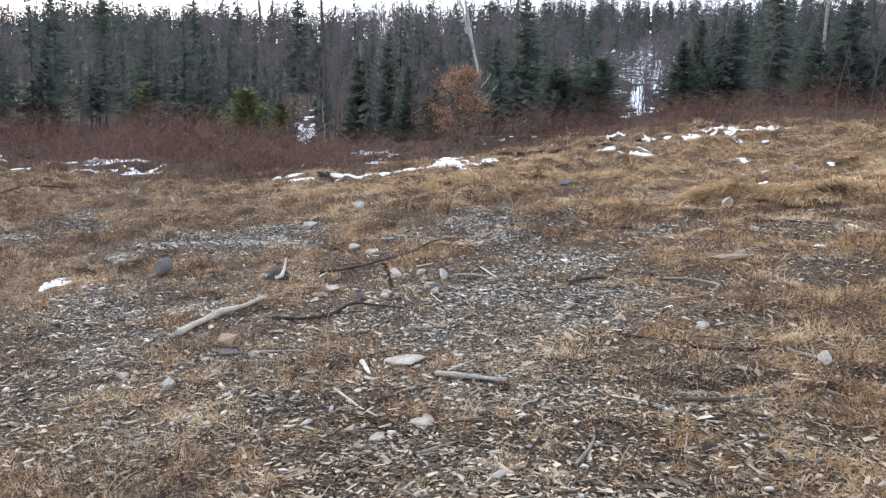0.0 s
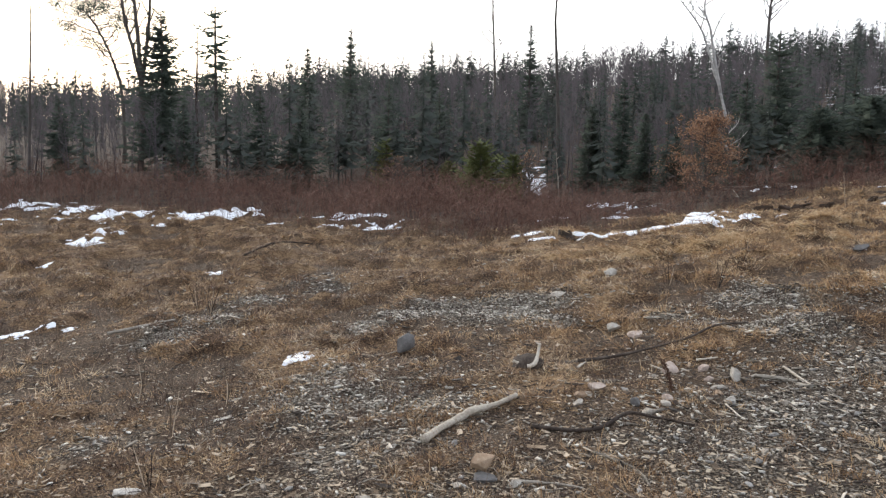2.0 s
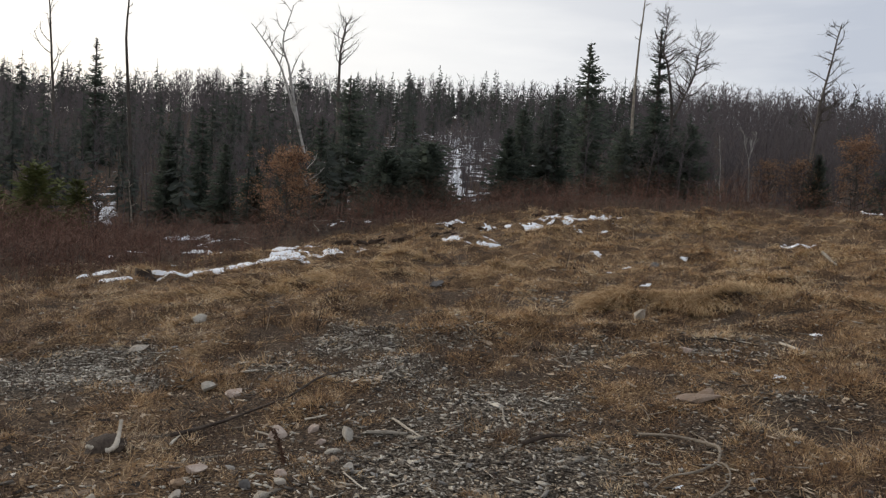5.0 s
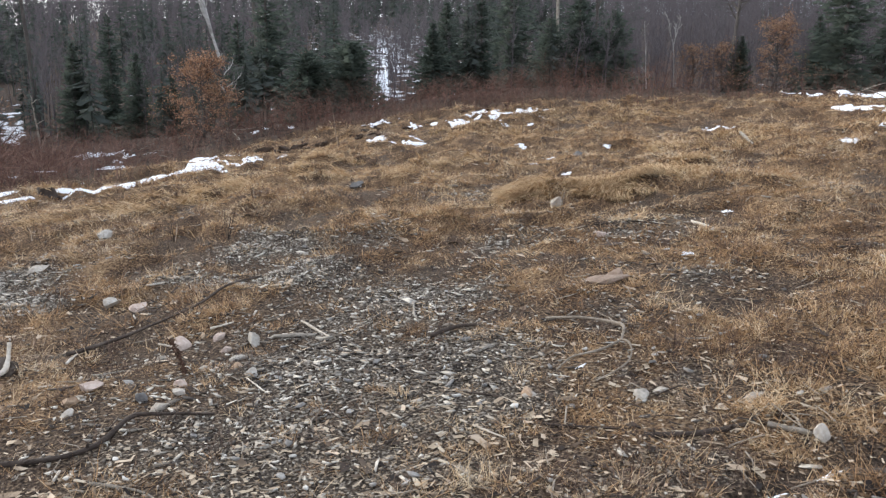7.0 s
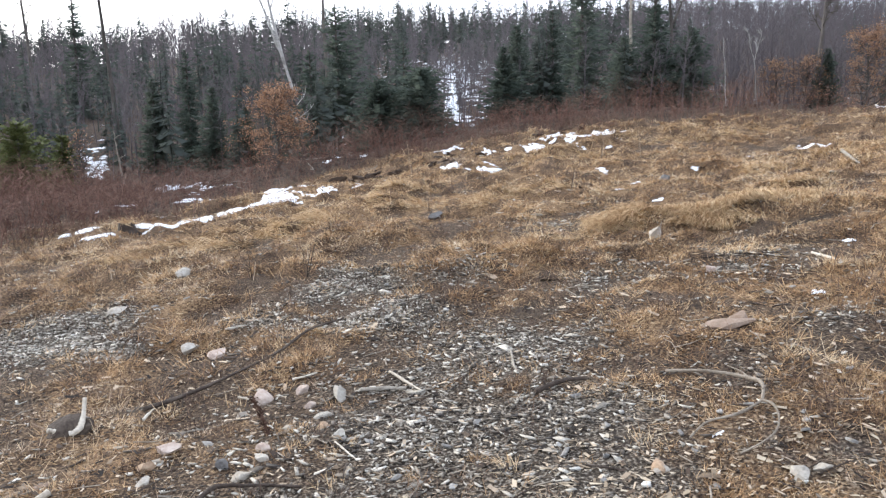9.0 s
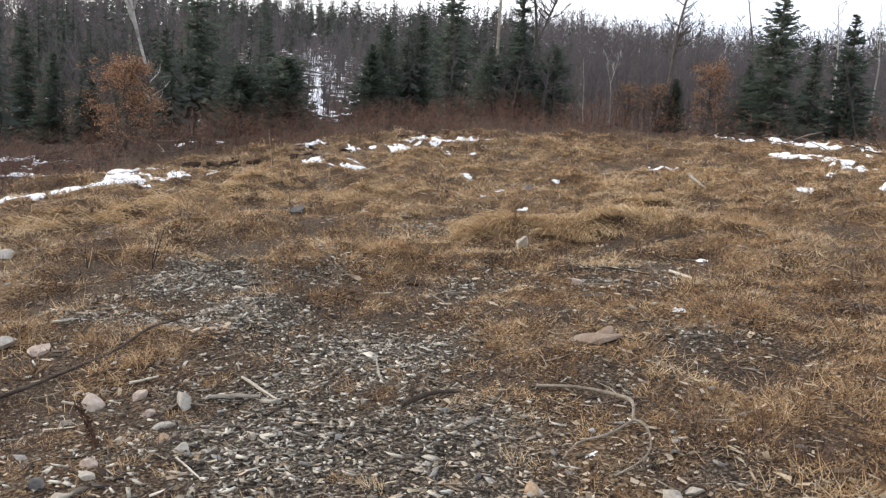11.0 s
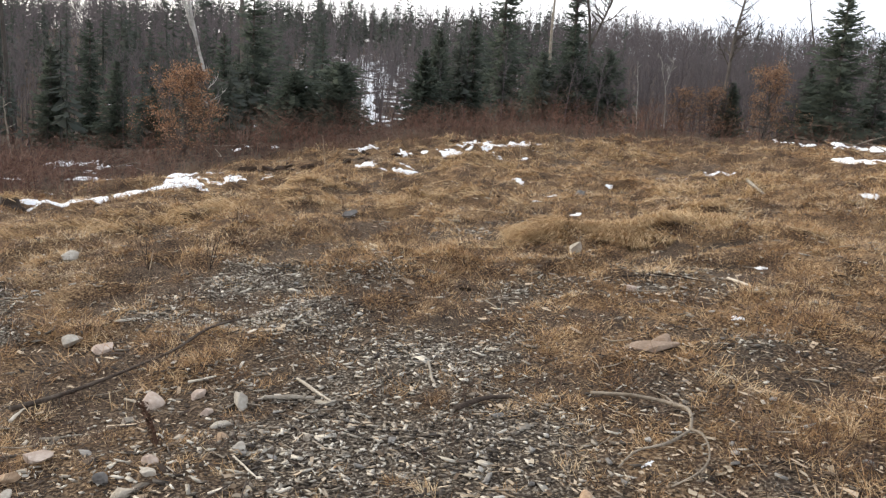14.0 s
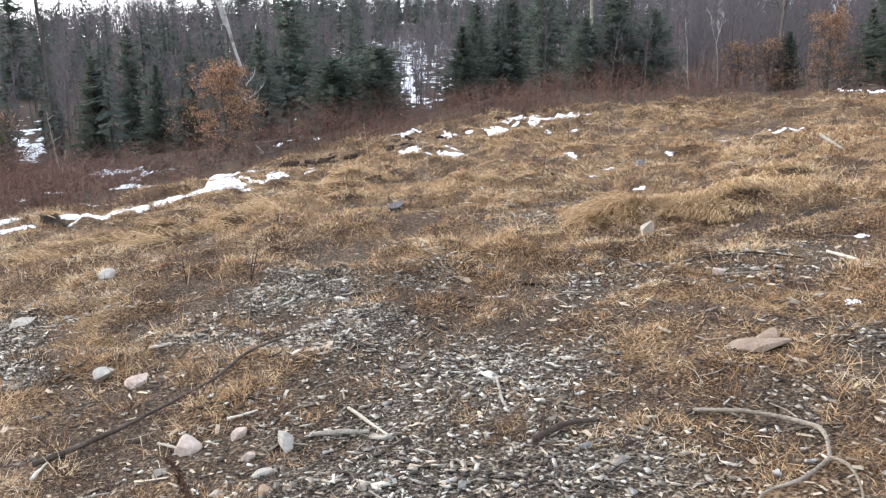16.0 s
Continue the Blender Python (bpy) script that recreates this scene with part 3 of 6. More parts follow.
def limbs_of(line, radius, seed, count, start, reach, up=0.6, twigs=4):
    """Bare limbs along a stem, each with its twigs: a list of bodies, and the twigs' ends."""
    rng = np.random.default_rng(seed)
    bodies, ends = [], []
    line = np.asarray(line, float)
    for n in range(count):
        k = start + (1 - start) * (n + rng.uniform(0, 1)) / count
        i = min(int(k * (len(line) - 1)), len(line) - 2)
        u = k * (len(line) - 1) - i
        p = line[i] * (1 - u) + line[i + 1] * u
        az = rng.uniform(0, 6.283)
        s = Soup()
        bodies.append(s)
        size = reach * (1.15 - 0.75 * k) * rng.uniform(0.5, 1.2)
        d = np.array((math.cos(az), math.sin(az), up * rng.uniform(0.5, 1.5)))
        d /= np.linalg.norm(d)
        pts = [p]
        for q in range(4):
            d = d + rng.normal(0, 0.16, 3) + np.array((0, 0, 0.10))
            d /= np.linalg.norm(d)
            pts.append(pts[-1] + d * size / 4)
        r0 = radius * (1.05 - 0.8 * k) * 0.42 + 0.005
        s.add(*tube(pts, np.linspace(r0, 0.005, 5), 5, 0.1, seed + n, False))
        for q in range(twigs):
            h = rng.uniform(0.3, 1.0) * 4
            i2 = min(int(h), 3)
            c = pts[i2] + (pts[i2 + 1] - pts[i2]) * (h - i2)
            e = d + rng.normal(0, 0.55, 3)
            e /= np.linalg.norm(e)
            m = c + e * size * 0.25 * rng.uniform(0.6, 1.4)
            tip = m + (e + rng.normal(0, 0.35, 3)) * size * 0.2
            s.add(*tube([c, m, tip], [r0 * 0.45 + 0.003, 0.005, 0.003], 3, 0, 0, False))
            ends.append(tip)
    return bodies, np.array(ends)


def bare_tree(x, y, offsets, radius, seed, label, limbs=18, start=0.45, reach=1.2, up=0.7, twigs=5, mat="bark", category="tree", name="bare_tree", stems=(), group="bare trees at the clearing's edge", foot=""):
    """A leafless tree: a stem through (sideways, height) offsets, further stems, limbs and twigs."""
    t = base(name, x, y, label, category, group)
    t.location.z -= 0.05
    across = np.array((y, -x, 0.0)) / math.hypot(x, y)
    lines = []
    for n, o in enumerate((offsets, *stems)):
        line = refined([across * dx + np.array((0, 0, z)) for dx, z in o], 12, 0.012, seed + n)
        line[0] = across * o[0][0] + np.array((0, 0, o[0][1]))
        thick = radius * (1.0 if n == 0 else 0.7)
        part("trunk", Soup().add(*tube(line, np.linspace(thick, thick * 0.22, 12), 8, 0.10, seed + n)).mesh("trunk", M[foot if foot and n == 0 else mat], True), t)
        lines.append(line)
    if limbs:
        for n, line in enumerate(lines):
            for s in limbs_of(line, radius, seed + 7 * n, limbs, start if n == 0 else 0.25, reach, up, twigs)[0]:
                part("limb", s.mesh("limb", M[mat]), t)
    return t


def beech_tree(x, y, height, width, seed, label, leaves=2600):
    """A young beech that keeps its withered leaves."""
    t = base("beech_tree", x, y, label, "tree", "beeches with withered leaves")
    rng = np.random.default_rng(seed)
    line = refined([(0, 0, -0.05), (0.04, 0.02, height * 0.4), (-0.02, 0.03, height * 0.75), (0.0, 0.0, height)], 10, 0.01, seed)
    part("trunk", Soup().add(*tube(line, np.linspace(0.022 * height, 0.006, 10), 7, 0.1, seed)).mesh("trunk", M["bark"], True), t)
    s, ends = limbs_of(line, 0.022 * height, seed, 46, 0.04, width * 0.60, 0.35, 7)
    for b in s:
        part("limb", b.mesh("limb", M["bark"]), t)
    c = ends[rng.integers(0, len(ends), leaves)] + rng.normal(0, 0.075, (leaves, 3)) * np.array((1.3, 1.3, 0.7))
    size = rng.uniform(0.016, 0.036, leaves)[:, None]
    a = rng.normal(0, 1, (leaves, 3)) * np.array((1, 1, 0.6))
    a /= np.linalg.norm(a, axis=1)[:, None]
    b = np.cross(a, rng.normal(0, 1, (leaves, 3)))
    b /= np.linalg.norm(b, axis=1)[:, None]
    v = np.stack((c - a * size, c + b * size * 0.55, c + a * size, c - b * size * 0.55), 1).reshape(-1, 3)
    k = np.arange(leaves)[:, None] * 4
    part("leaves", fast_mesh("leaves", v, np.hstack((k, k + 1, k + 2, k + 3)), M["beech"]), t, "thin rust-orange withered leaves")["kind"] = "stuff"
    return t


def leaning_pine(x, y, offsets, seed, label):
    """A pine with a bent stem and loose clumps of needles near its top."""
    t = base("pine_tree", x, y, label, "tree")
    across = np.array((y, -x, 0.0)) / math.hypot(x, y)
    line = refined([across * dx + np.array((0, 0, z)) for dx, z in offsets], 12, 0.02, seed)
    part("trunk", Soup().add(*tube(line, np.linspace(0.11, 0.03, 12), 7, 0.1, seed)).mesh("trunk", M["bark"], True), t)
    s, ends = limbs_of(line, 0.10, seed, 40, 0.42, 3.6, 0.1, 8)
    for b in s:
        part("limb", b.mesh("limb", M["bark"]), t)
    rng = np.random.default_rng(seed)
    n = 11000
    c = ends[rng.integers(0, len(ends), n)] + rng.normal(0, 0.17, (n, 3)) * np.array((1.3, 1.3, 0.6))
    d = rng.normal(0, 1, (n, 3))
    d /= np.linalg.norm(d, axis=1)[:, None]
    e = np.cross(d, rng.normal(0, 1, (n, 3)))
    e /= np.linalg.norm(e, axis=1)[:, None]
    v = np.stack((c - e * 0.012, c + e * 0.012, c + d * 0.16), 1).reshape(-1, 3)
    part("needles", fast_mesh("needles", v, np.arange(3 * n).reshape(-1, 3), M["spruce"]), t)["kind"] = "stuff"
    return t


# spruces and pines along the edge
spruce_tree(17.9, 33.7, 7.9, 3.6, 41, "tall narrow dark green spruce behind red brush", sparse=0.2, shape=0.75, bare=0.12)
spruce_tree(11.9, 29.0, 2.9, 2.2, 42, "low broad dark green spruce behind red brush")
spruce_tree(13.1, 30.4, 3.9, 2.6, 43, "bushy dark green spruce behind red brush")
spruce_tree(14.8, 30.6, 4.5, 2.5, 44, "bushy dark green spruce beside taller spruces", sparse=0.2)
spruce_tree(8.5, 28.7, 2.6, 3.0, 45, "rounded dark young spruce by a snowy track", shape=0.45)
spruce_tree(7.0, 29.3, 2.5, 3.0, 46, "rounded dark young spruce beside brush", shape=0.55)
spruce_tree(-1.0, 34.5, 3.9, 2.0, 47, "dark spruce in the hollow behind brush")
spruce_tree(1.3, 34.4, 3.4, 2.3, 48, "dark spreading spruce in the hollow")
spruce_tree(2.4, 32.5, 2.4, 1.9, 49, "small dark spruce behind an orange beech", shape=0.6)
spruce_tree(20.9, 32.4, 8.6, 2.8, 50, "tall thin spruce behind bare trunks", sparse=0.3, bare=0.15)
spruce_tree(18.5, 28.8, 4.3, 3.2, 51, "dense dark spruce at the brush line")
spruce_tree(19.7, 28.0, 3.4, 2.9, 52, "dense dark spruce beside a taller one", shape=0.6)
spruce_tree(17.6, 29.6, 3.2, 2.6, 53, "dense dark spruce in a clump", shape=0.6)
spruce_tree(25.8, 21.9, 6.0, 3.9, 54, "full blue-green spruce by the clearing's edge", shape=0.7, whorls=36, sparse=0.15)
spruce_tree(27.3, 19.9, 4.8, 2.9, 55, "blue-green spruce beside a fuller one", sparse=0.2)
spruce_tree(28.2, 22.0, 4.2, 2.0, 56, "narrow spruce among bare stems", sparse=0.2)
spruce_tree(26.6, 23.8, 3.2, 2.4, 57, "dark spruce among bare stems", sparse=0.15)
spruce_tree(23.3, 24.6, 2.4, 1.5, 58, "small dark spruce near orange shrubs")
spruce_tree(-22.5, 35.5, 8.0, 4.2, 59, "tall dark spruce above the hollow", sparse=0.05, bare=0.15, shape=0.6)
spruce_tree(-21.2, 38.6, 8.6, 3.6, 60, "tall thin ragged conifer with few branches", sparse=0.3, bare=0.4, shape=0.45, whorls=15, arms=6)
spruce_tree(-20.9, 50.9, 6.8, 3.2, 61, "spruce rising above the western woods", group="spruces in the woods")
spruce_tree(-18.1, 51.9, 8.1, 3.6, 62, "tall spruce rising above the western woods", sparse=0.2, group="spruces in the woods")
spruce_tree(-16.1, 68.1, 8.0, 3.4, 63, "spruce rising above the far woods", group="spruces in the woods")
spruce_tree(-6.4, 59.6, 8.8, 3.4, 64, "tall spruce rising above the far woods", sparse=0.15, group="spruces in the woods")
for n, (sx, sy, sh, sw) in enumerate(((-5.3, 29.6, 1.7, 1.7), (-4.0, 31.0, 1.9, 1.6), (-6.6, 30.6, 1.6, 1.6), (-9.5, 31.5, 2.4, 1.8))):
    spruce_tree(sx, sy, sh, sw, 70 + n, "low yellow-green young pine in the hollow", "pine", 0.03, 0.1, 0.5, 20, 8, "young pines in the hollow", "young_pine")
for n, (sx, sy, sh, sw) in enumerate(((-13.0, 30.5, 3.6, 2.0), (-16.0, 33.0, 4.2, 2.2), (-8.0, 35.0, 4.6, 2.2), (-11.0, 37.0, 5.0, 2.4), (-25.0, 31.0, 3.6, 2.0), (-29.0, 29.0, 3.8, 2.1), (-19.0, 31.5, 3.4, 2.0), (5.5, 35.5, 4.6, 2.3), (10.2, 37.0, 4.8, 2.2))):
    spruce_tree(sx, sy, sh, 1.45 * sw, 80 + n, "dark spruce at the front of the woods", sparse=0.3, whorls=30, group="spruces in the woods")

spruce_tree(6.9, 36.5, 6.6, 4.4, 66, "tall soft grey-green spruce behind round pines", sparse=0.45, bare=0.2, shape=0.75, group="spruces in the woods")
spruce_tree(0.4, 38.5, 5.2, 2.6, 67, "dark spruce behind an orange beech", sparse=0.2, bare=0.1, group="spruces in the woods")

# beeches
beech_tree(2.75, 25.4, 2.3, 2.0, 101, "young beech with rust-orange withered leaves", 9000)
beech_tree(23.6, 23.0, 2.7, 1.7, 102, "slender beech with pale orange withered leaves", 6500)
beech_tree(21.5, 25.2, 1.7, 1.3, 103, "low orange-brown beech bush", 2600)
beech_tree(22.5, 24.7, 1.8, 1.4, 104, "low orange-brown beech bush", 2800)
beech_tree(-2.7, 24.5, 1.7, 1.0, 105, "small orange-brown beech in the brush", 420)
beech_tree(-7.5, 26.0, 1.6, 1.0, 106, "small orange-brown beech in the brush", 380)
beech_tree(26.2, 17.9, 0.9, 0.5, 107, "tiny orange beech beside a bare trunk", 200)

# bare trees
spruce_tree(-4.9, 28.4, 2.3, 2.7, 65, "bushy yellow-green young pine in brush", mat="pine", shape=0.45, whorls=20, group="", name="pine_bush")
bare_tree(4.3, 30.1, [(0, 0), (-0.1, 1.3), (-0.35, 2.7)], 0.085, 121, "pale birch with two leaning, bleached stems", 9, 0.4, 1.1, 0.8, 5, "bark_pale", stems=([(-0.33, 2.6), (-0.6, 3.7), (-1.24, 5.6), (-1.83, 6.6), (-2.5, 7.4)], [(-0.58, 3.6), (-1.04, 5.8), (-1.32, 6.9), (-0.95, 8.2)]), foot="bark")
bare_tree(8.1, 44.7, [(0, 0), (-0.2, 4.7), (-0.25, 8.0), (0.05, 10.2)], 0.14, 122, "bare aspen with a spreading crown", 22, 0.6, 2.2, 0.7, 7)
bare_tree(-2.4, 35.4, [(0, 0), (-0.1, 2.5), (-0.26, 5.3), (-0.43, 7.9), (-0.3, 9.6)], 0.11, 123, "straight limbless grey trunk above the woods", 3, 0.8, 0.5, 0.7, 2, "bark")
bare_tree(-5.9, 40.1, [(0, 0), (-0.28, 5.2), (-0.5, 9.6)], 0.11, 124, "bare trunk with a few upswept limbs", 9, 0.55, 2.0, 0.9, 4)
bare_tree(18.8, 30.9, [(0, 0), (-0.05, 2.5), (-0.1, 5.3), (0.1, 9.4)], 0.11, 125, "slim tall bare trunk by dark spruces", 6, 0.8, 0.8, 0.6, 4, "wood_grey")
bare_tree(21.2, 31.7, [(0, 0), (0.1, 4.0), (-0.2, 6.5), (-0.5, 7.6), (-0.4, 9.2)], 0.085, 126, "crooked bare tree with twiggy crown", 36, 0.5, 1.5, 0.6, 11, stems=([(0.1, 4.2), (0.9, 6.2), (1.2, 8.0)],))
bare_tree(20.2, 26.4, [(0, 0), (-0.08, 1.5), (-0.2, 2.9)], 0.024, 127, "thin white broken birch stem", 3, 0.3, 0.6, 0.6, 3, "bark_pale")
bare_tree(21.1, 25.8, [(0, 0), (-0.08, 1.6), (-0.3, 2.6), (-0.4, 3.1)], 0.025, 128, "thin white forked birch stem", 5, 0.5, 0.6, 0.9, 4, "bark_pale", stems=([(-0.12, 1.9), (0.12, 3.0)],))
bare_tree(23.8, 25.6, [(0, 0), (0.1, 2.6), (0.25, 4.6), (0.75, 7.6)], 0.10, 129, "tall bare hardwood with fine side twigs", 30, 0.4, 1.5, 0.5, 9)
bare_tree(25.6, 17.0, [(0, 0), (0.05, 1.6), (0.0, 3.2), (0.12, 6.2)], 0.06, 130, "grey dead trunk with short broken limbs", 14, 0.4, 0.7, 0.1, 3, "bark")
bare_tree(26.5, 17.4, [(0, 0), (0.1, 2.0), (0.35, 5.0)], 0.05, 131, "grey dead trunk leaning beside another", 12, 0.4, 0.8, 0.1, 3, "bark")
bare_tree(34.7, 30.0, [(0, 0), (-0.4, 4.0), (-1.2, 8.0)], 0.07, 132, "thin leaning snag above the woods", 2, 0.8, 0.5, 0.7, 2)
bare_tree(31.2, 23.1, [(0, 0), (0.0, 3.0), (-0.3, 6.0)], 0.06, 133, "thin bare birch beside spruces", 12, 0.5, 1.0, 0.8, 5, "bark_pale")
bare_tree(29.5, 20.3, [(0, 0), (0.1, 3.0), (-0.1, 5.4)], 0.05, 134, "thin bare birch beside spruces", 10, 0.5, 0.9, 0.8, 5, "bark_pale")
bare_tree(-23.5, 34.9, [(0, 0), (0.17, 4.1), (-0.03, 8.1), (-0.23, 10.6)], 0.17, 135, "bare maple with several upright stems", 14, 0.55, 1.4, 1.3, 6, stems=([(0.15, 4.3), (0.6, 7.5), (0.8, 10.8)], [(0.1, 4.8), (-0.5, 7.6), (-0.8, 10.6)]))
leaning_pine(-25.8, 36.9, [(0, 0), (-0.03, 4.1), (-0.95, 6.8), (-1.8, 8.0)], 136, "leaning pine with loose needle clumps")
bare_tree(-20.2, 34.6, [(0, 0), (0.1, 4.0), (0.17, 7.0)], 0.09, 137, "dead grey snag with short stubs", 10, 0.5, 0.5, 0.1, 2, "wood_dark")
bare_tree(-32.9, 30.9, [(0, 0), (0.0, 3.0), (-0.29, 6.8), (-0.75, 10.2)], 0.15, 138, "leaning bare tree with drooping twigs", 16, 0.4, 1.3, -0.2, 5)
bare_tree(-34.2, 36.6, [(0, 0), (0.1, 5.0), (0.03, 9.6)], 0.09, 139, "thin dead snag above the woods", 5, 0.6, 0.6, 0.4, 2)
bare_tree(-27.5, 31.9, [(0, 0), (0.2, 4.0), (0.37, 7.9)], 0.08, 140, "thin dead snag above the woods", 6, 0.5, 0.8, 0.6, 3)
bare_tree(-30.0, 29.6, [(0, 0), (0.05, 3.0), (0.08, 6.1)], 0.10, 141, "broken dead trunk above the woods", 5, 0.5, 0.6, 0.4, 2, "wood_dark")
bare_tree(-1.9, 28.3, [(0, 0), (-0.12, 1.0), (-0.22, 1.9)], 0.04, 142, "leaning grey dead stem in the hollow", 2, 0.5, 0.4, 0.4, 2, "wood_grey")


# ---- the woods on the hill ----
def far_conifer(seed):
    """A spruce of unit height: a bare foot, ragged boughs, a thin spire."""
    rng = np.random.default_rng(seed)
    s = Soup()
    s.add(*tube([(0, 0, 0), (0, 0, 0.98)], [0.009, 0.002], 3, 0, 0, False))
    low, slim = rng.uniform(0.12, 0.34), rng.uniform(0.55, 0.95)
    for n in range(52):
        k = rng.random() ** 0.9
        z, az = low + (0.985 - low) * k, rng.uniform(0, 6.283)
        r = 0.135 * (1 - k) ** slim * rng.uniform(0.45, 1.2) + 0.007
        c, d = np.array((math.cos(az), math.sin(az), 0)), np.array((-math.sin(az), math.cos(az), 0))
        tip = np.array((0, 0, z + (0.5 * k - 0.35 + rng.normal(0, 0.2)) * r)) + c * r
        mid = np.array((0, 0, z)) * 0.45 + tip * 0.55
        s.add([(0, 0, z + 0.012), mid + d * r * 0.32, tip, mid - d * r * 0.32 - np.array((0, 0, 0.3 * r))], [(0, 1, 2), (0, 2, 3)])
    return s.arrays()


def far_hardwood(seed, limbs, twigs, thick):
    """A leafless tree of unit height: a thin stem and steep limbs that end in a broom of twigs."""
    rng = np.random.default_rng(seed)
    s = Soup()
    lean = rng.normal(0, 0.03, 2)
    s.add(*tube([(0, 0, 0), (lean[0], lean[1], 0.5), (2 * lean[0], 2 * lean[1], 0.97)], [0.007, 0.0045, 0.001], 3, 0, 0, False))

    def sliver(a, b, wide):
        w = np.cross(b - a, rng.normal(0, 1, 3))
        w *= wide / (np.linalg.norm(w) + 1e-9)
        s.add([a - w, a + w, b], [(0, 1, 2)])

    low = rng.uniform(0.15, 0.4)
    for n in range(limbs):
        k = low + (0.95 - low) * (n + rng.random()) / limbs
        p = np.array((2 * lean[0] * k, 2 * lean[1] * k, k * 0.95))
        az = rng.uniform(0, 6.28)
        d = np.array((math.cos(az) * 0.5, math.sin(az) * 0.5, rng.uniform(0.6, 1.3)))
        d /= np.linalg.norm(d)
        e = p + d * (0.26 * (1.15 - 0.85 * k)) * rng.uniform(0.6, 1.3)
        sliver(p, e, 0.003)
        for q in range(twigs):
            c = p + (e - p) * rng.uniform(0.25, 1.0)
            g = d * 0.9 + rng.normal(0, 0.45, 3) + np.array((0, 0, 0.25))
            g /= np.linalg.norm(g)
            sliver(c, c + g * rng.uniform(0.04, 0.12), thick)
    return s.arrays()


def plant_woods(name, templates, places, heights, widths, mat, label, seed):
    rng = np.random.default_rng(seed)
    s = Soup()
    pick, turn = rng.integers(0, len(templates), len(places)), rng.uniform(0, 6.283, len(places))
    foot = ground_z(places[:, 0], places[:, 1]) - 0.1
    for n, (x, y) in enumerate(places):
        v, f = templates[pick[n]]
        c, q = math.cos(turn[n]), math.sin(turn[n])
        w, h = widths[n] * heights[n], heights[n]
        s.add(np.stack(((v[:, 0] * c - v[:, 1] * q) * w + x, (v[:, 0] * q + v[:, 1] * c) * w + y, v[:, 2] * h + foot[n]), 1), f)
    return tagged(new(name, s.mesh(name, mat)), label, "woods", kind="stuff")


def woods():
    """Leafless hardwoods with spruces scattered and grouped among them, thinner along a snowy track."""
    rng = np.random.default_rng(7)
    n = 21500
    d = np.where(rng.random(n) < 0.42, rng.uniform(31, 110, n), np.sqrt(rng.uniform(60.0 ** 2, 250.0 ** 2, n)))
    az = np.where(rng.random(n) < 0.94, rng.uniform(-58, 70, n), rng.uniform(70, 302, n))
    x, y = d * np.sin(np.radians(az)), d * np.cos(np.radians(az))
    beyond = field_edge(x, y)
    off = np.abs(az - 19.2 - 0.5 * np.sin(0.11 * d))
    track = (d < 118) & ((off < 0.5) & (rng.random(n) < 0.9) | (off < 3.2) & (rng.random(n) < 0.4))
    gap = (np.abs(az + 5.6) < 0.6) & (d < 50) & (rng.random(n) < 0.75)
    keep = (beyond > 6.5 + 3 * rng.random(n)) & ~track & ~gap & (rng.random(n) < np.clip(0.17 + 0.0026 * d + 0.12 * smooth(75, 50, d) + 0.14 * smooth(34, 44, az), 0, 0.52))
    keep &= ((az > -58) & (az < 70)) | (d > 70) & (rng.random(n) < 0.6)
    x, y, d, az = x[keep], y[keep], d[keep], az[keep]
    stand = vnoise(x, y, 30, 61) * 0.5 + vnoise(x, y, 11, 62) * 0.5
    share = 0.37 + 0.05 * smooth(90, 45, d) + 0.08 * smooth(5, -25, az) - 0.20 * smooth(30, 40, az)
    fir = stand + rng.normal(0, 0.13, len(x)) < share
    fir &= ~((np.abs(az - 19.4) < 3.4) & (d < 75))
    tall = rng.uniform(0.62, 1.12, len(x)) * (4.6 + 3.9 * smooth(45, 130, d))
    # the nearer stand is young growth and stays below the ridge
    room = np.tan(np.radians(np.interp(az, *SKYLINE))) * d - (ground_z(x, y) - 2.07)
    proud = np.where(fir, rng.uniform(0.85, 1.3, len(x)), 1.0)
    young = np.minimum(tall, room * rng.uniform(0.45, 0.98, len(x)))
    tall = np.clip(np.where(d < 135, young, tall) * proud, 1.6, 11)
    wide = rng.uniform(0.8, 1.6, len(x))
    p = np.stack((x, y), 1)
    plant_woods("conifer_woods", [far_conifer(k) for k in range(9)], p[fir], tall[fir], wide[fir], M["woods_spruce"], "dark spruces scattered through the hillside woods", 1)
    sa, sd = 19.2 + rng.normal(0, 1.7, 170), rng.uniform(36, 95, 170)
    sap = np.stack((sd * np.sin(np.radians(sa)), sd * np.cos(np.radians(sa))), 1)
    plant_woods("sapling_thicket", [far_hardwood(k, 12, 4, 0.003) for k in range(30, 34)], sap, rng.uniform(1.6, 4.2, 170), rng.uniform(0.8, 1.3, 170), M["woods_bare"], "thin bare saplings along a snowy track", 3)
    near, far = ~fir & (d < 95), ~fir & (d >= 95)
    plant_woods("hardwood_woods", [far_hardwood(k, 18, 5, 0.0019) for k in range(10, 18)], p[near], tall[near], wide[near], M["woods_bare"], "grey-brown leafless woods on the lower hillside", 2)
    plant_woods("hardwood_woods", [far_hardwood(k, 15, 4, 0.0042) for k in range(20, 27)], p[far], tall[far], wide[far] * 1.2, M["woods_bare"], "grey-brown leafless woods on the hillside", 2)


woods()


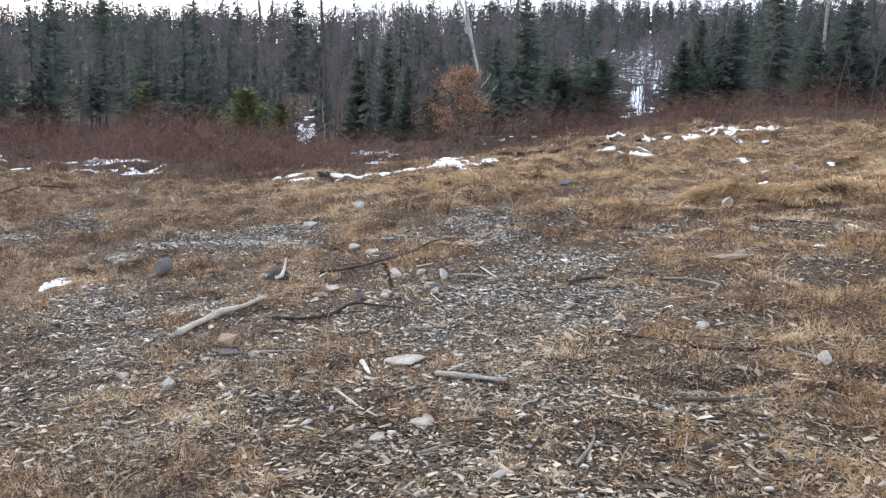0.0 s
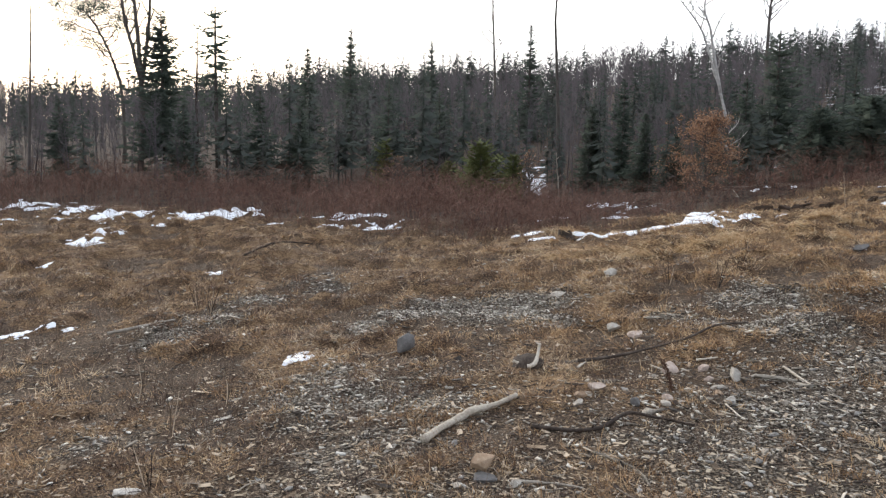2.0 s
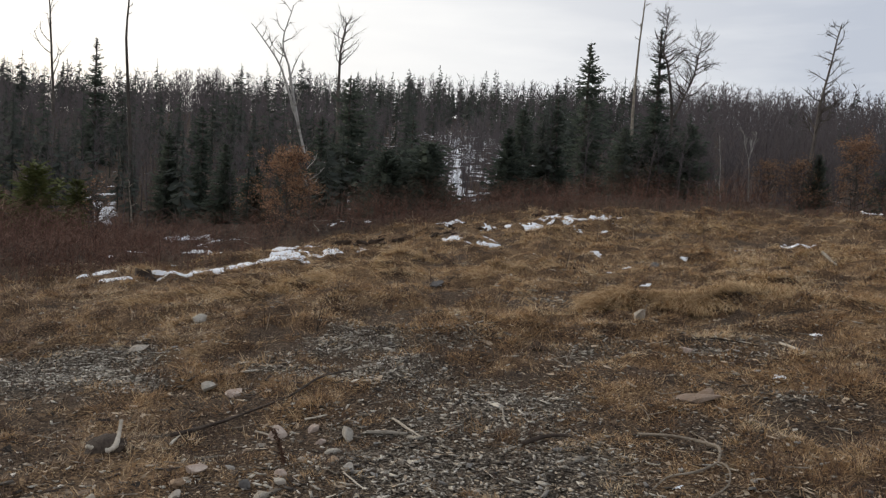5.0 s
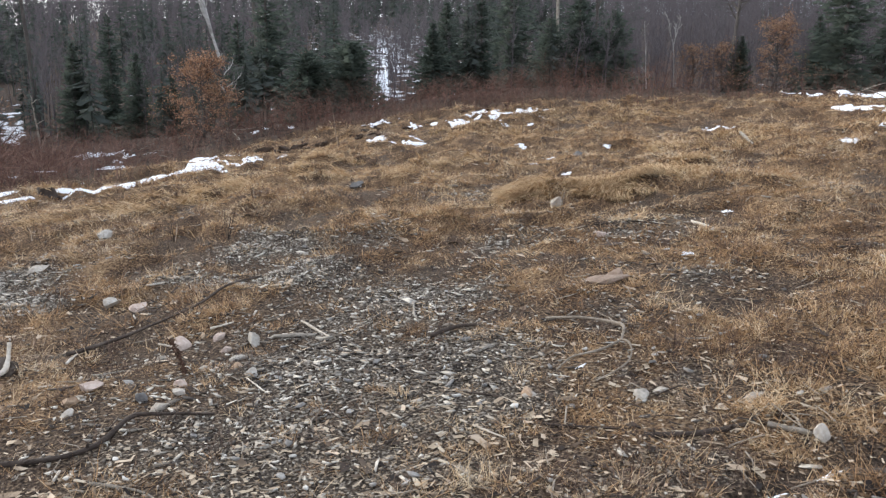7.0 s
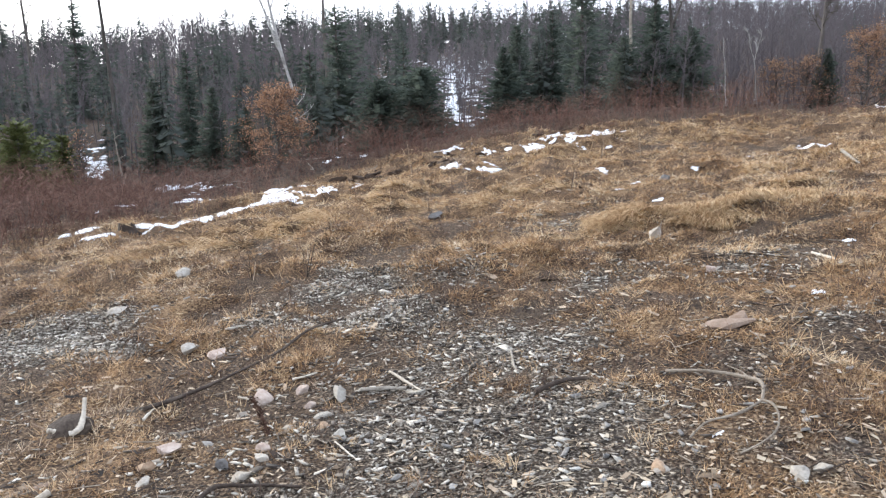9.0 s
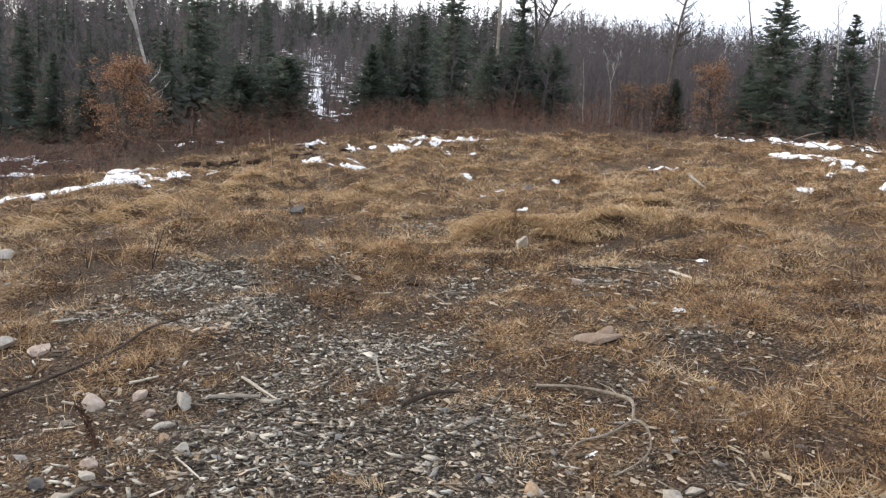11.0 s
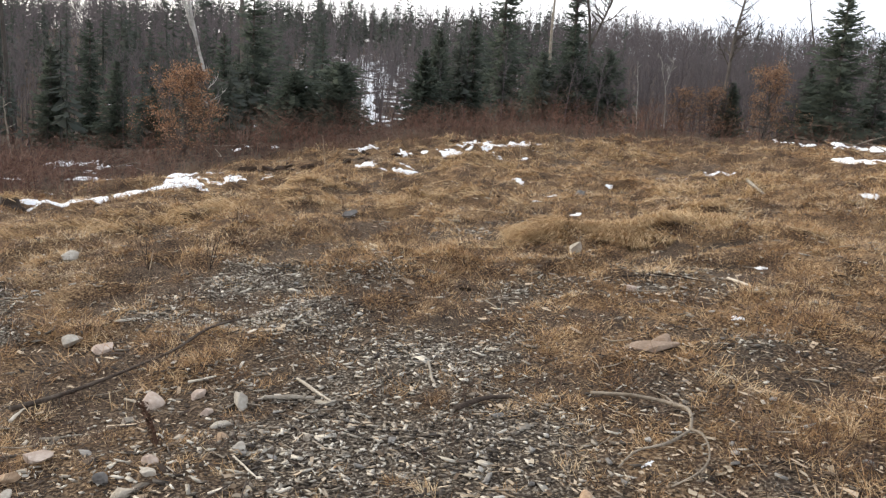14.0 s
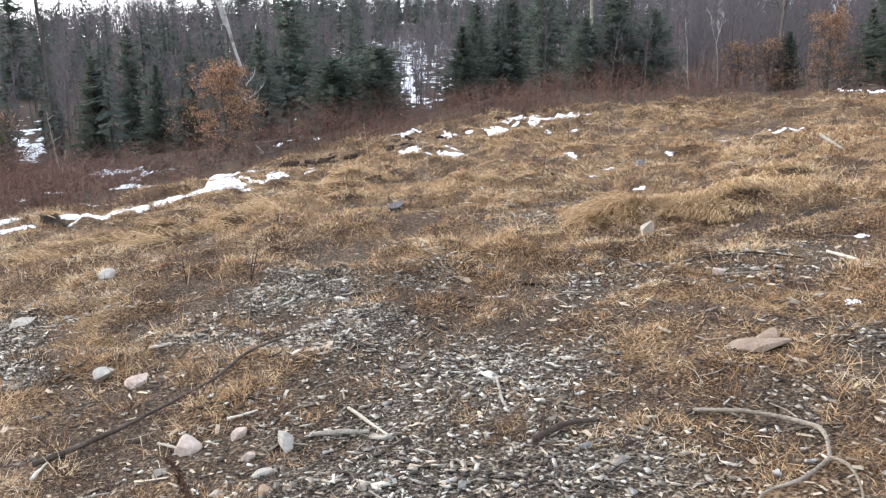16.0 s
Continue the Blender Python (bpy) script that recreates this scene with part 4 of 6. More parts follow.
# ---- red brush along the clearing's edge ----
def brush():
    rng = np.random.default_rng(17)
    n = 90000
    az = rng.uniform(-62, 66, n)
    d = rng.uniform(14, 44, n)
    x, y = d * np.sin(np.radians(az)), d * np.cos(np.radians(az))
    beyond = field_edge(x, y)
    deep = np.interp(az, [-60, -12, 0, 12, 30, 40, 66], [11, 13, 11, 8, 7, 4.0, 2.5])
    thick = vnoise(x, y, 1.8, 71) * 0.7 + vnoise(x, y, 0.6, 72) * 0.5
    keep = (beyond > -0.4) & (beyond < deep) & (rng.random(n) < thick * np.interp(az, [-60, -3, 1, 9, 14, 34, 42, 66], [0.65, 0.72, 0.42, 0.36, 0.75, 0.85, 0.35, 0.3]))
    x, y, az, beyond = x[keep], y[keep], az[keep], beyond[keep]
    n = len(x)
    h = rng.uniform(0.35, 1.0, n) * np.interp(az, [-60, -12, 2, 12, 40, 66], [1.2, 1.3, 0.9, 1.15, 1.05, 0.6]) * (0.5 + 0.5 * smooth(-0.5, 2.5, beyond)) * (0.55 + 0.9 * vnoise(x, y, 1.5, 73))
    z = ground_z(x, y) - 0.05
    p0 = np.stack((x, y, z), 1)
    lean = np.stack((rng.normal(0, 0.22, n) * h, rng.normal(0, 0.22, n) * h, h), 1)
    verts, count = [], 0

    def ribbon(a, b, wide):
        side = np.cross(b - a, rng.normal(0, 1, a.shape))
        side *= (wide / (np.linalg.norm(side, axis=1) + 1e-9))[:, None]
        return np.stack((a - side, a + side, b), 1).reshape(-1, 3)

    verts.append(ribbon(p0, p0 + lean, np.full(n, 0.0055)))
    for q in range(7):
        k = rng.uniform(0.2, 0.95, n)[:, None]
        c = p0 + lean * k
        e = c + (np.stack((rng.normal(0, 0.30, n), rng.normal(0, 0.30, n), rng.uniform(0.05, 0.45, n)), 1)) * h[:, None] * 0.8
        verts.append(ribbon(c, e, np.full(n, 0.0042)))
    v = np.vstack(verts)
    return tagged(new("brush", fast_mesh("brush", v, np.arange(len(v)).reshape(-1, 3), M["cane"])), "tangled red-brown bare canes and brush", "brush", kind="stuff")


brush()


# ---- stones ----
def stone_mesh(seed, w, dep, h, boxy=0.0, rough=0.26):
    """A fieldstone: a rounded lump, flattened and broken by planes, sunk a little in the ground."""
    rng = np.random.default_rng(seed)
    bm = bmesh.new()
    bmesh.ops.create_icosphere(bm, subdivisions=3, radius=1.0)
    cuts = [(Vector(rng.normal(0, 1, 3)).normalized(), rng.uniform(0.45, 0.78)) for _ in range(int(9 + 9 * boxy))]
    off = Vector(rng.uniform(0, 50, 3))
    for v in bm.verts:
        p = v.co.copy()
        p *= 1 + rough * noise.noise(p * 1.3 + off) + 0.4 * rough * noise.noise(p * 3.7 + off)
        for nrm, lim in cuts:
            over = p.dot(nrm) - lim
            if over > 0:
                p -= nrm * over * 0.92
        v.co = Vector((p.x * w * 0.64, p.y * dep * 0.64, p.z * h * 0.74))
    for f in bm.faces:
        f.smooth = True
    me = bpy.data.meshes.new("stone")
    bm.to_mesh(me)
    bm.free()
    me.set_sharp_from_angle(angle=radians(32))
    return me


def stone(x, y, w, dep, h, mat, label, turn=0.0, boxy=0.4, sunk=0.25, lift=0.0, group="fieldstones in the clearing", name="stone"):
    me = stone_mesh(int(abs(x) * 1000 + abs(y) * 77) + 3, 0.84 * w, 0.84 * dep, 0.84 * h, boxy)
    me.materials.append(M[mat])
    ob = new(name, me)
    slope_x = float(ground_z(x + 0.1, y) - ground_z(x - 0.1, y)) / 0.2
    slope_y = float(ground_z(x, y + 0.1) - ground_z(x, y - 0.1)) / 0.2
    ob.matrix_world = Matrix.Translation((x, y, float(ground_z(x, y) + relief(np.array(x), np.array(y))) + h * (0.42 - sunk) + lift)) @ Euler((math.atan(slope_y), -math.atan(slope_x), radians(turn))).to_matrix().to_4x4()
    CLEAR.append((x, y, 0.42 * max(w, dep)))
    return tagged(ob, label, "stone", group)


stone(-0.09, 7.15, 0.19, 0.14, 0.10, "stone_grey", "pale grey fieldstone in dry grass", 15, 0.9, 0.15)
stone(0.10, 6.93, 0.20, 0.13, 0.06, "stone_pink", "low pinkish tan stone beside a grey one", 40, 0.2, 0.15)
stone(0.33, 5.82, 0.14, 0.12, 0.14, "stone_pink", "upright pink fieldstone by a dead stalk", 30, 0.9, 0.12)
stone(0.77, 5.53, 0.08, 0.13, 0.12, "stone_grey", "upright pale grey stone on shale", -10, 0.7, 0.12)
stone(0.58, 5.80, 0.12, 0.09, 0.07, "stone_pink", "blocky pinkish stone on bare soil", 5, 1.0, 0.15)
stone(0.59, 5.53, 0.08, 0.07, 0.05, "stone_pink", "small pinkish stone on bare soil", 25, 0.7)
stone(0.63, 5.33, 0.11, 0.08, 0.05, "stone_grey", "flat pale stone on shale", -20, 0.6)
stone(0.20, 5.60, 0.08, 0.07, 0.06, "stone_tan", "small tan stone on bare soil", 60)
stone(0.26, 4.97, 0.09, 0.07, 0.06, "stone_pink", "broken pinkish stone on bare soil", 10, 1.0)
stone(0.24, 4.86, 0.09, 0.06, 0.05, "stone_tan", "broken tan stone on bare soil", -25, 1.0)
stone(-0.22, 5.26, 0.14, 0.11, 0.08, "stone_pink", "rounded pink stone in thin grass", 0, 0.3)
stone(0.05, 4.90, 0.07, 0.08, 0.07, "stone_dark", "small blue-grey stone on bare soil", 30, 0.5)
stone(0.12, 4.73, 0.11, 0.08, 0.06, "stone_tan", "flat cream stone on bare soil", -10, 0.5)
stone(0.60, 5.13, 0.10, 0.06, 0.05, "stone_brown", "small orange-brown stone on shale", 20, 0.8)
stone(0.66, 4.95, 0.08, 0.06, 0.05, "stone_grey", "small pale stone on shale", -15, 0.6)
stone(-0.84, 5.22, 0.12, 0.09, 0.035, "stone_drab", "flat pinkish stone in thin grass", 8, 0.6, 0.2)
stone(-0.33, 4.94, 0.09, 0.07, 0.05, "stone_tan", "small tan stone in thin grass", 70)
stone(-0.33, 5.12, 0.10, 0.08, 0.06, "stone_brown", "small brown stone in thin grass", -30)
stone(-0.72, 8.75, 0.20, 0.13, 0.07, "stone_tan", "low tan stone in dry grass", 10, 0.2)
stone(0.99, 4.95, 0.08, 0.06, 0.04, "stone_tan", "small tan stone on shale", 45, 0.7)
stone(-0.12, 9.71, 0.19, 0.16, 0.11, "stone_grey", "rounded grey stone in dry grass", 0, 0.3, 0.1)
stone(3.22, 5.02, 0.42, 0.24, 0.06, "stone_drab", "broad tan rock bedded in dry grass", -20, 0.6, 0.22)
stone(3.30, 5.05, 0.20, 0.15, 0.10, "stone_drab", "raised pinkish end of a bedded rock", 10, 0.6, 0.18)
stone(1.87, 3.80, 0.12, 0.07, 0.03, "stone_tan", "flat cream stone flake in grass", 15, 0.6)
stone(2.30, 3.43, 0.09, 0.07, 0.06, "stone_grey", "small rounded grey stone", 15, 0.4)
stone(2.44, 3.46, 0.12, 0.07, 0.04, "stone_tan", "small flat tan stone", -20, 0.6)
stone(4.23, 7.35, 0.15, 0.13, 0.17, "stone_tan", "tan stone leaning under long grass", 20, 0.6, 0.1)
stone(4.03, 6.28, 0.14, 0.10, 0.09, "stone_pink", "pinkish stone by a dark bare patch", 20, 0.6)
stone(7.62, 12.15, 0.2, 0.16, 0.15, "stone_dark", "dark stone in dry grass", 0, 0.4)
stone(3.16, 10.96, 0.24, 0.2, 0.13, "stone_dark", "dark stone with snow on its back", 0, 0.4)
stone(-0.79, 3.67, 0.18, 0.12, 0.11, "stone_brown", "brown stone lying on a darker slab", 12, 1.0, 0.0, 0.045, name="stone")
stone(-0.77, 3.62, 0.19, 0.13, 0.06, "stone_dark", "dark grey slab under a brown stone", 0, 0.9, 0.1)
stone(-0.60, 3.55, 0.10, 0.07, 0.05, "stone_grey", "small grey stone beside a slab", 30, 0.5)
stone(-0.90, 3.52, 0.07, 0.05, 0.04, "stone_tan", "small tan stone beside a slab", 10, 0.6)
stone(0.36, 3.25, 0.32, 0.21, 0.055, "stone_tan", "broad flat tan rock on shale", 8, 1.2, 0.16)
stone(0.42, 2.30, 0.15, 0.10, 0.04, "stone_tan", "flat cream rock in shale", -5, 0.5)
stone(0.20, 2.22, 0.13, 0.09, 0.035, "stone_tan", "flat tan rock in shale", 15, 0.4)
stone(-1.97, 6.47, 0.21, 0.17, 0.22, "stone_dark", "upright blue-grey stone in dry grass", 5, 0.9, 0.05)
stone(-2.96, 3.26, 0.22, 0.10, 0.065, "stone_cream", "long cream stone in thin grass", 20, 0.5)
stone(-2.82, 3.47, 0.20, 0.07, 0.04, "stone_cream", "long cream stone in thin grass", 10, 0.5)
stone(-1.36, 3.37, 0.09, 0.08, 0.06, "stone_tan", "small tan stone among shale", 10)
stone(2.74, 2.76, 0.08, 0.07, 0.08, "stone_tan", "small rounded cream stone by a rut", 10, 0.3, 0.1)
stone(2.32, 3.47, 0.09, 0.08, 0.06, "stone_grey", "small grey stone in thin grass", 50)
stone(2.79, 3.20, 0.14, 0.08, 0.05, "stone_tan", "long tan stone in thin grass", -10, 0.5)
stone(1.87, 3.82, 0.10, 0.08, 0.05, "stone_brown", "small brown stone in thin grass", 70)
stone(-1.0, 3.05, 0.12, 0.10, 0.07, "stone_grey", "pale quartz-like stone in thin grass", 70)
stone(-0.47, 1.05, 0.16, 0.12, 0.06, "stone_tan", "flat tan rock in shale", 30)
stone(0.62, 1.32, 0.20, 0.14, 0.06, "stone_tan", "flat cream rock in shale", 30)


# ---- sticks and branches ----
def on_ground(points, lift=0.0):
    p = np.asarray(points, float)
    return np.column_stack((p, ground_z(p[:, 0], p[:, 1]) + relief(p[:, 0], p[:, 1]) + lift))


def stick_mesh(line, r0, r1, seed, mat, sides=9, knots=2):
    """A weathered round stick, uneven along its length, with stubs where twigs broke off."""
    rng = np.random.default_rng(seed)
    n = max(14, int(6 * len(line)))
    p = refined(line, n, 0.0, seed)
    sway = rng.normal(0, r0 * 0.5, (n + 8, 3))
    sway = np.stack([np.convolve(sway[:, k], np.ones(9) / 9, "valid") for k in range(3)], 1)
    p += sway * np.sin(np.linspace(0, np.pi, n))[:, None]
    r = np.linspace(r0, r1, n) * (1 + rng.normal(0, 0.05, n) + 0.14 * np.sin(rng.uniform(0, 6) + np.linspace(0, 9, n)))
    s = Soup().add(*tube(p, r, sides, 0.04, seed))
    for k in range(knots):
        i = int(rng.integers(2, n - 2))
        d = rng.normal(0, 1, 3)
        d[2] = abs(d[2])
        d /= np.linalg.norm(d)
        s.add(*tube([p[i], p[i] + d * r0 * 1.3, p[i] + d * r0 * rng.uniform(1.6, 2.6)], [r0 * 0.5, r0 * 0.4, r0 * 0.26], 6, 0.1, seed + k))
    return s.mesh("stick", M[mat], True)


def stick(points, dia, mat, label, seed, taper=0.6, lift=0.3, name="stick", knots=2, category="stick", rise=()):
    line = on_ground(points, dia * lift)
    for k, h in rise:
        line[k, 2] += h
    origin = line.mean(axis=0)
    ob = new(name, stick_mesh(line - origin, dia / 2, dia / 2 * taper, seed, mat, knots=knots))
    ob.location = origin
    for x, y, _ in refined(line, 12):
        CLEAR.append((x, y, 0.02 + 0.8 * dia))
    return tagged(ob, label, category, "fallen wood in the clearing")


stick([(-1.24, 4.20), (-1.16, 4.46), (-1.06, 4.67), (-0.93, 4.83), (-0.76, 4.99)], 0.058, "wood_pale", "bleached bent branch lying on the grass", 201, 0.72, 0.5, "branch", 0)
stick([(0.53, 2.96), (0.71, 2.85), (0.90, 2.72)], 0.036, "wood_grey", "short grey split stick on shale", 202, 0.7, 0.4)
stick([(-0.60, 4.44), (-0.33, 4.37), (-0.16, 4.44), (-0.01, 4.61), (0.17, 4.58), (0.38, 4.46)], 0.033, "wood_dark", "dark crooked branch on bare soil", 203, 0.45, 0.6, "branch", 6, rise=((3, 0.03),))
stick([(-0.37, 5.97), (-0.05, 6.17), (0.51, 6.46), (0.77, 6.66), (1.09, 6.99)], 0.028, "wood_dark", "long thin dark pole in the grass", 204, 0.5, 1.5, "pole", 1, rise=((1, 0.02), (2, 0.02)))
stick([(1.77, 4.87), (1.93, 4.89), (2.09, 4.86)], 0.034, "wood_dark", "short dark stick on shale", 205, 0.7, 0.7)
stick([(1.14, 5.73), (1.24, 5.35)], 0.021, "wood_pale", "pale straight twig on shale", 206, 0.6, 0.7, "twig", 0)
stick([(0.91, 5.56), (1.17, 5.45)], 0.028, "wood_grey", "grey stick lying on shale", 207, 0.8, 0.5)
stick([(1.92, 5.56), (1.83, 5.31), (1.81, 5.20)], 0.018, "wood_grey", "grey curved twig on shale", 208, 0.6, 0.6, "twig", 0)
stick([(2.08, 3.13), (2.34, 3.05), (2.54, 2.99)], 0.030, "wood_dark", "dark straight stick in thin grass", 209, 0.75, 0.45)
stick([(2.62, 2.95), (2.74, 2.81)], 0.028, "wood_grey", "short grey stick in thin grass", 210, 0.8, 0.45, knots=1)
stick([(1.77, 3.49), (1.91, 3.36), (2.07, 3.23)], 0.012, "wood_dark", "thin dark twig in thin grass", 211, 0.5, 0.8, "twig", 0)
stick([(1.45, 3.73), (1.55, 3.45)], 0.014, "wood_pale", "thin pale twig on shale", 212, 0.5, 0.8, "twig", 0)
stick([(-0.20, 4.02), (0.01, 3.81), (0.08, 3.58)], 0.017, "wood_grey", "curved grey twig on shale", 213, 0.5, 0.6, "twig", 0)
stick([(0.10, 3.26), (0.15, 3.02)], 0.034, "wood_pale", "split piece of pale wood on shale", 214, 0.5, 0.4, "wood_splinter", 0)
stick([(-0.04, 2.82), (0.04, 2.66), (0.11, 2.54), (0.20, 2.42)], 0.018, "wood_pale", "pale root lying on shale", 215, 0.5, 0.6, "root", 2)
stick([(0.60, 2.98), (0.70, 3.08), (0.79, 3.20)], 0.013, "wood_pale", "thin pale twig across a stick", 216, 0.5, 1.0, "twig", 0)
stick([(-5.75, 7.40), (-5.36, 7.49), (-5.15, 7.83)], 0.045, "wood_grey", "grey branch in dry grass", 217, 0.5, 0.5, "branch", 1)
stick([(-6.8, 12.9), (-6.44, 13.59), (-5.8, 13.85)], 0.05, "wood_dark", "dark branch in far grass", 218, 0.5, 0.8, "branch", 1)
stick([(5.02, 6.22), (4.92, 5.80)], 0.026, "wood_pale", "pale stick in dry grass", 219, 0.6, 0.8, "twig", 0)
stick([(10.95, 11.72), (10.0, 10.40)], 0.06, "wood_grey", "grey branch in far grass", 220, 0.6, 0.8, "branch", 1)
stick([(-0.62, 3.58), (-0.42, 3.56), (-0.25, 3.50)], 0.02, "wood_grey", "thin grey root beside stones", 221, 0.4, 0.5, "root", 1)
stick([(-0.37, 5.86), (-0.31, 6.0)], 0.022, "wood_pale", "short pale splinter in grass", 222, 0.4, 0.8, "wood_splinter", 0)
stick([(-0.22, 5.60), (-0.02, 5.55)], 0.018, "wood_grey", "short grey twig on bare soil", 223, 0.5, 0.7, "twig", 0)
stick([(0.62, 4.88), (0.68, 4.62)], 0.014, "wood_pale", "thin pale curved twig on shale", 224, 0.5, 0.8, "twig", 0)
stick([(1.05, 1.75), (1.18, 1.95), (1.22, 2.1)], 0.018, "wood_grey", "short grey twig on shale", 225, 0.5, 0.7, "twig", 0)
stick([(1.75, 2.35), (1.95, 2.30), (2.2, 2.33)], 0.024, "wood_dark", "dark damp stick by a rut", 226, 0.7, 0.5, "stick", 1)
stick([(2.60, 2.52), (2.80, 2.44)], 0.035, "wood_dark", "short dark stick end beside a rut", 227, 0.8, 0.4, "stick", 0)
stick([(4.2, 6.6), (4.5, 6.45), (4.75, 6.2)], 0.017, "wood_dark", "dark damp stick on a bare patch", 228, 0.6, 0.3, "stick", 1)
stick([(4.05, 6.25), (4.45, 6.12)], 0.014, "wood_grey", "thin grey stick on a damp bare patch", 229, 0.6, 0.3, "stick", 1)
stick([(0.55, 5.98), (0.70, 5.92)], 0.02, "wood_pale", "short pale splinter by stones", 230, 0.5, 0.8, "wood_splinter", 0)
stick([(0.20, 5.98), (0.30, 5.86)], 0.018, "wood_pale", "short pale splinter by stones", 231, 0.5, 1.0, "wood_splinter", 0)


def forked_branch():
    """A bleached branch that bends back on itself and forks in two."""
    b = base("forked_branch", 2.60, 4.02, "bleached forked branch bent on the grass", "branch", "fallen wood in the clearing")
    o = np.array(b.location)
    arms = (([(2.50, 4.68), (2.62, 4.51), (2.71, 4.37), (2.745, 4.23), (2.69, 4.12), (2.60, 4.02)], 0.022, 0.8, 0.03, "stem"),
            ([(2.60, 4.02), (2.47, 3.98), (2.36, 3.96), (2.23, 3.97), (2.12, 3.94)], 0.017, 0.55, 0.02, "arm"),
            ([(2.60, 4.02), (2.585, 3.93), (2.53, 3.83), (2.44, 3.74), (2.33, 3.69), (2.21, 3.70)], 0.014, 0.5, 0.03, "arm"))
    for n, (pts, dia, taper, lift, name) in enumerate(arms):
        line = on_ground(pts, 0.015)
        line[1:-1, 2] += lift
        if n:
            line[0, 2] += 0.015
        else:
            line[-1, 2] += 0.015
        part(name, stick_mesh(line - o, dia / 2, dia / 2 * taper, 240 + n, "wood_mid", knots=3), b)
        for x, y, _ in refined(line, 12):
            CLEAR.append((x, y, 0.05))


forked_branch()


def root_piece():
    """A dark knot of root with a bleached, horn-like limb rising from it."""
    b = base("root_piece", -0.80, 5.86, "dark root knot with a bleached horn-like limb", "driftwood", "fallen wood in the clearing")
    me = stone_mesh(311, 0.24, 0.17, 0.17, 0.2, 0.6)
    me.materials.append(M["wood_dark"])
    knot = part("knot", me, b)
    knot.location = (0.03, 0.0, 0.055)
    line = [(0.035, -0.085, 0.065), (0.06, -0.085, 0.068), (0.085, -0.06, 0.085), (0.105, 0.0, 0.14), (0.115, 0.05, 0.225)]
    part("limb", stick_mesh(np.array(line), 0.018, 0.014, 312, "wood_pale", knots=1), b, "bleached curved limb")
    part("stub", stick_mesh(np.array([(-0.05, -0.02, 0.06), (-0.085, -0.04, 0.085)]), 0.018, 0.012, 313, "wood_pale", knots=0), b, "bleached broken stub")
    CLEAR.append((-0.80, 5.86, 0.17))


root_piece()


def dead_stalk(x, y, height, lean, seed, label):
    """A dead seed stalk: a bent stem thick with dry seed heads."""
    b = base("dead_stalk", x, y, label, "plant", "dead stalks")
    rng = np.random.default_rng(seed)
    line = refined([(0, 0, -0.02), (lean[0] * 0.4, lean[1] * 0.4, height * 0.5), (lean[0], lean[1], height)], 10)
    part("stem", Soup().add(*tube(line, np.linspace(0.010, 0.005, 10), 6, 0.1, seed)).mesh("stem", M["rust"], True), b)
    s = Soup()
    for n in range(150):
        c = line[rng.integers(2, 10)] + rng.normal(0, 0.010, 3)
        d = rng.normal(0, 1, 3)
        d /= np.linalg.norm(d)
        e = np.cross(d, rng.normal(0, 1, 3)) * 0.006
        s.add([c - e, c + e, c + d * 0.020], [(0, 1, 2)])
    part("seed_head", s.mesh("seed_head", M["rust"]), b)


dead_stalk(0.31, 5.20, 0.21, (-0.07, 0.02), 321, "rusty brown dead seed stalk on bare soil")


def weed(x, y, height, seed, stems, label, mat="litter"):
    """A thin dead weed with a few branching stems."""
    b = base("dead_weed", x, y, label, "plant", "dead weeds in the grass")
    rng = np.random.default_rng(seed)
    s = Soup()
    for n in range(stems):
        h = height * rng.uniform(0.6, 1.0)
        tip = np.array((rng.normal(0, 0.16) * h, rng.normal(0, 0.16) * h, h))
        line = refined([(0, 0, -0.02), tip * 0.5 + rng.normal(0, 0.015, 3), tip], 6)
        s.add(*tube(line, np.linspace(0.005, 0.002, 6), 4, 0, 0, False))
        for q in range(4):
            c = line[rng.integers(2, 6)]
            d = rng.normal(0, 1, 3) + np.array((0, 0, 0.8))
            d /= np.linalg.norm(d)
            s.add(*tube([c, c + d * h * 0.14], [0.0025, 0.0012], 3, 0, 0, False))
    part("stem", s.mesh("stem", M[mat]), b)


WEEDS = [(-2.66, 3.45, 0.30, 5), (-3.1, 4.4, 0.35, 3), (-3.9, 5.2, 0.35, 3), (-3.0, 5.0, 0.3, 3), (1.05, 8.6, 0.4, 5), (0.55, 8.9, 0.35, 4), (-4.9, 8.2, 0.5, 5), (-5.3, 8.6, 0.5, 5),
         (9.2, 15.3, 1.0, 3), (8.9, 16.4, 0.8, 3), (10.4, 15.8, 0.9, 2), (4.8, 17.6, 1.0, 3), (-1.0, 12.2, 0.6, 2), (5.5, 11.5, 0.5, 4), (1.6, 10.2, 0.35, 4), (-0.9, 10.1, 0.35, 3)]
for n, (wx, wy, wh, ws) in enumerate(WEEDS):
    weed(wx, wy, wh, 400 + n, ws, "thin dead brown weed standing in the grass")


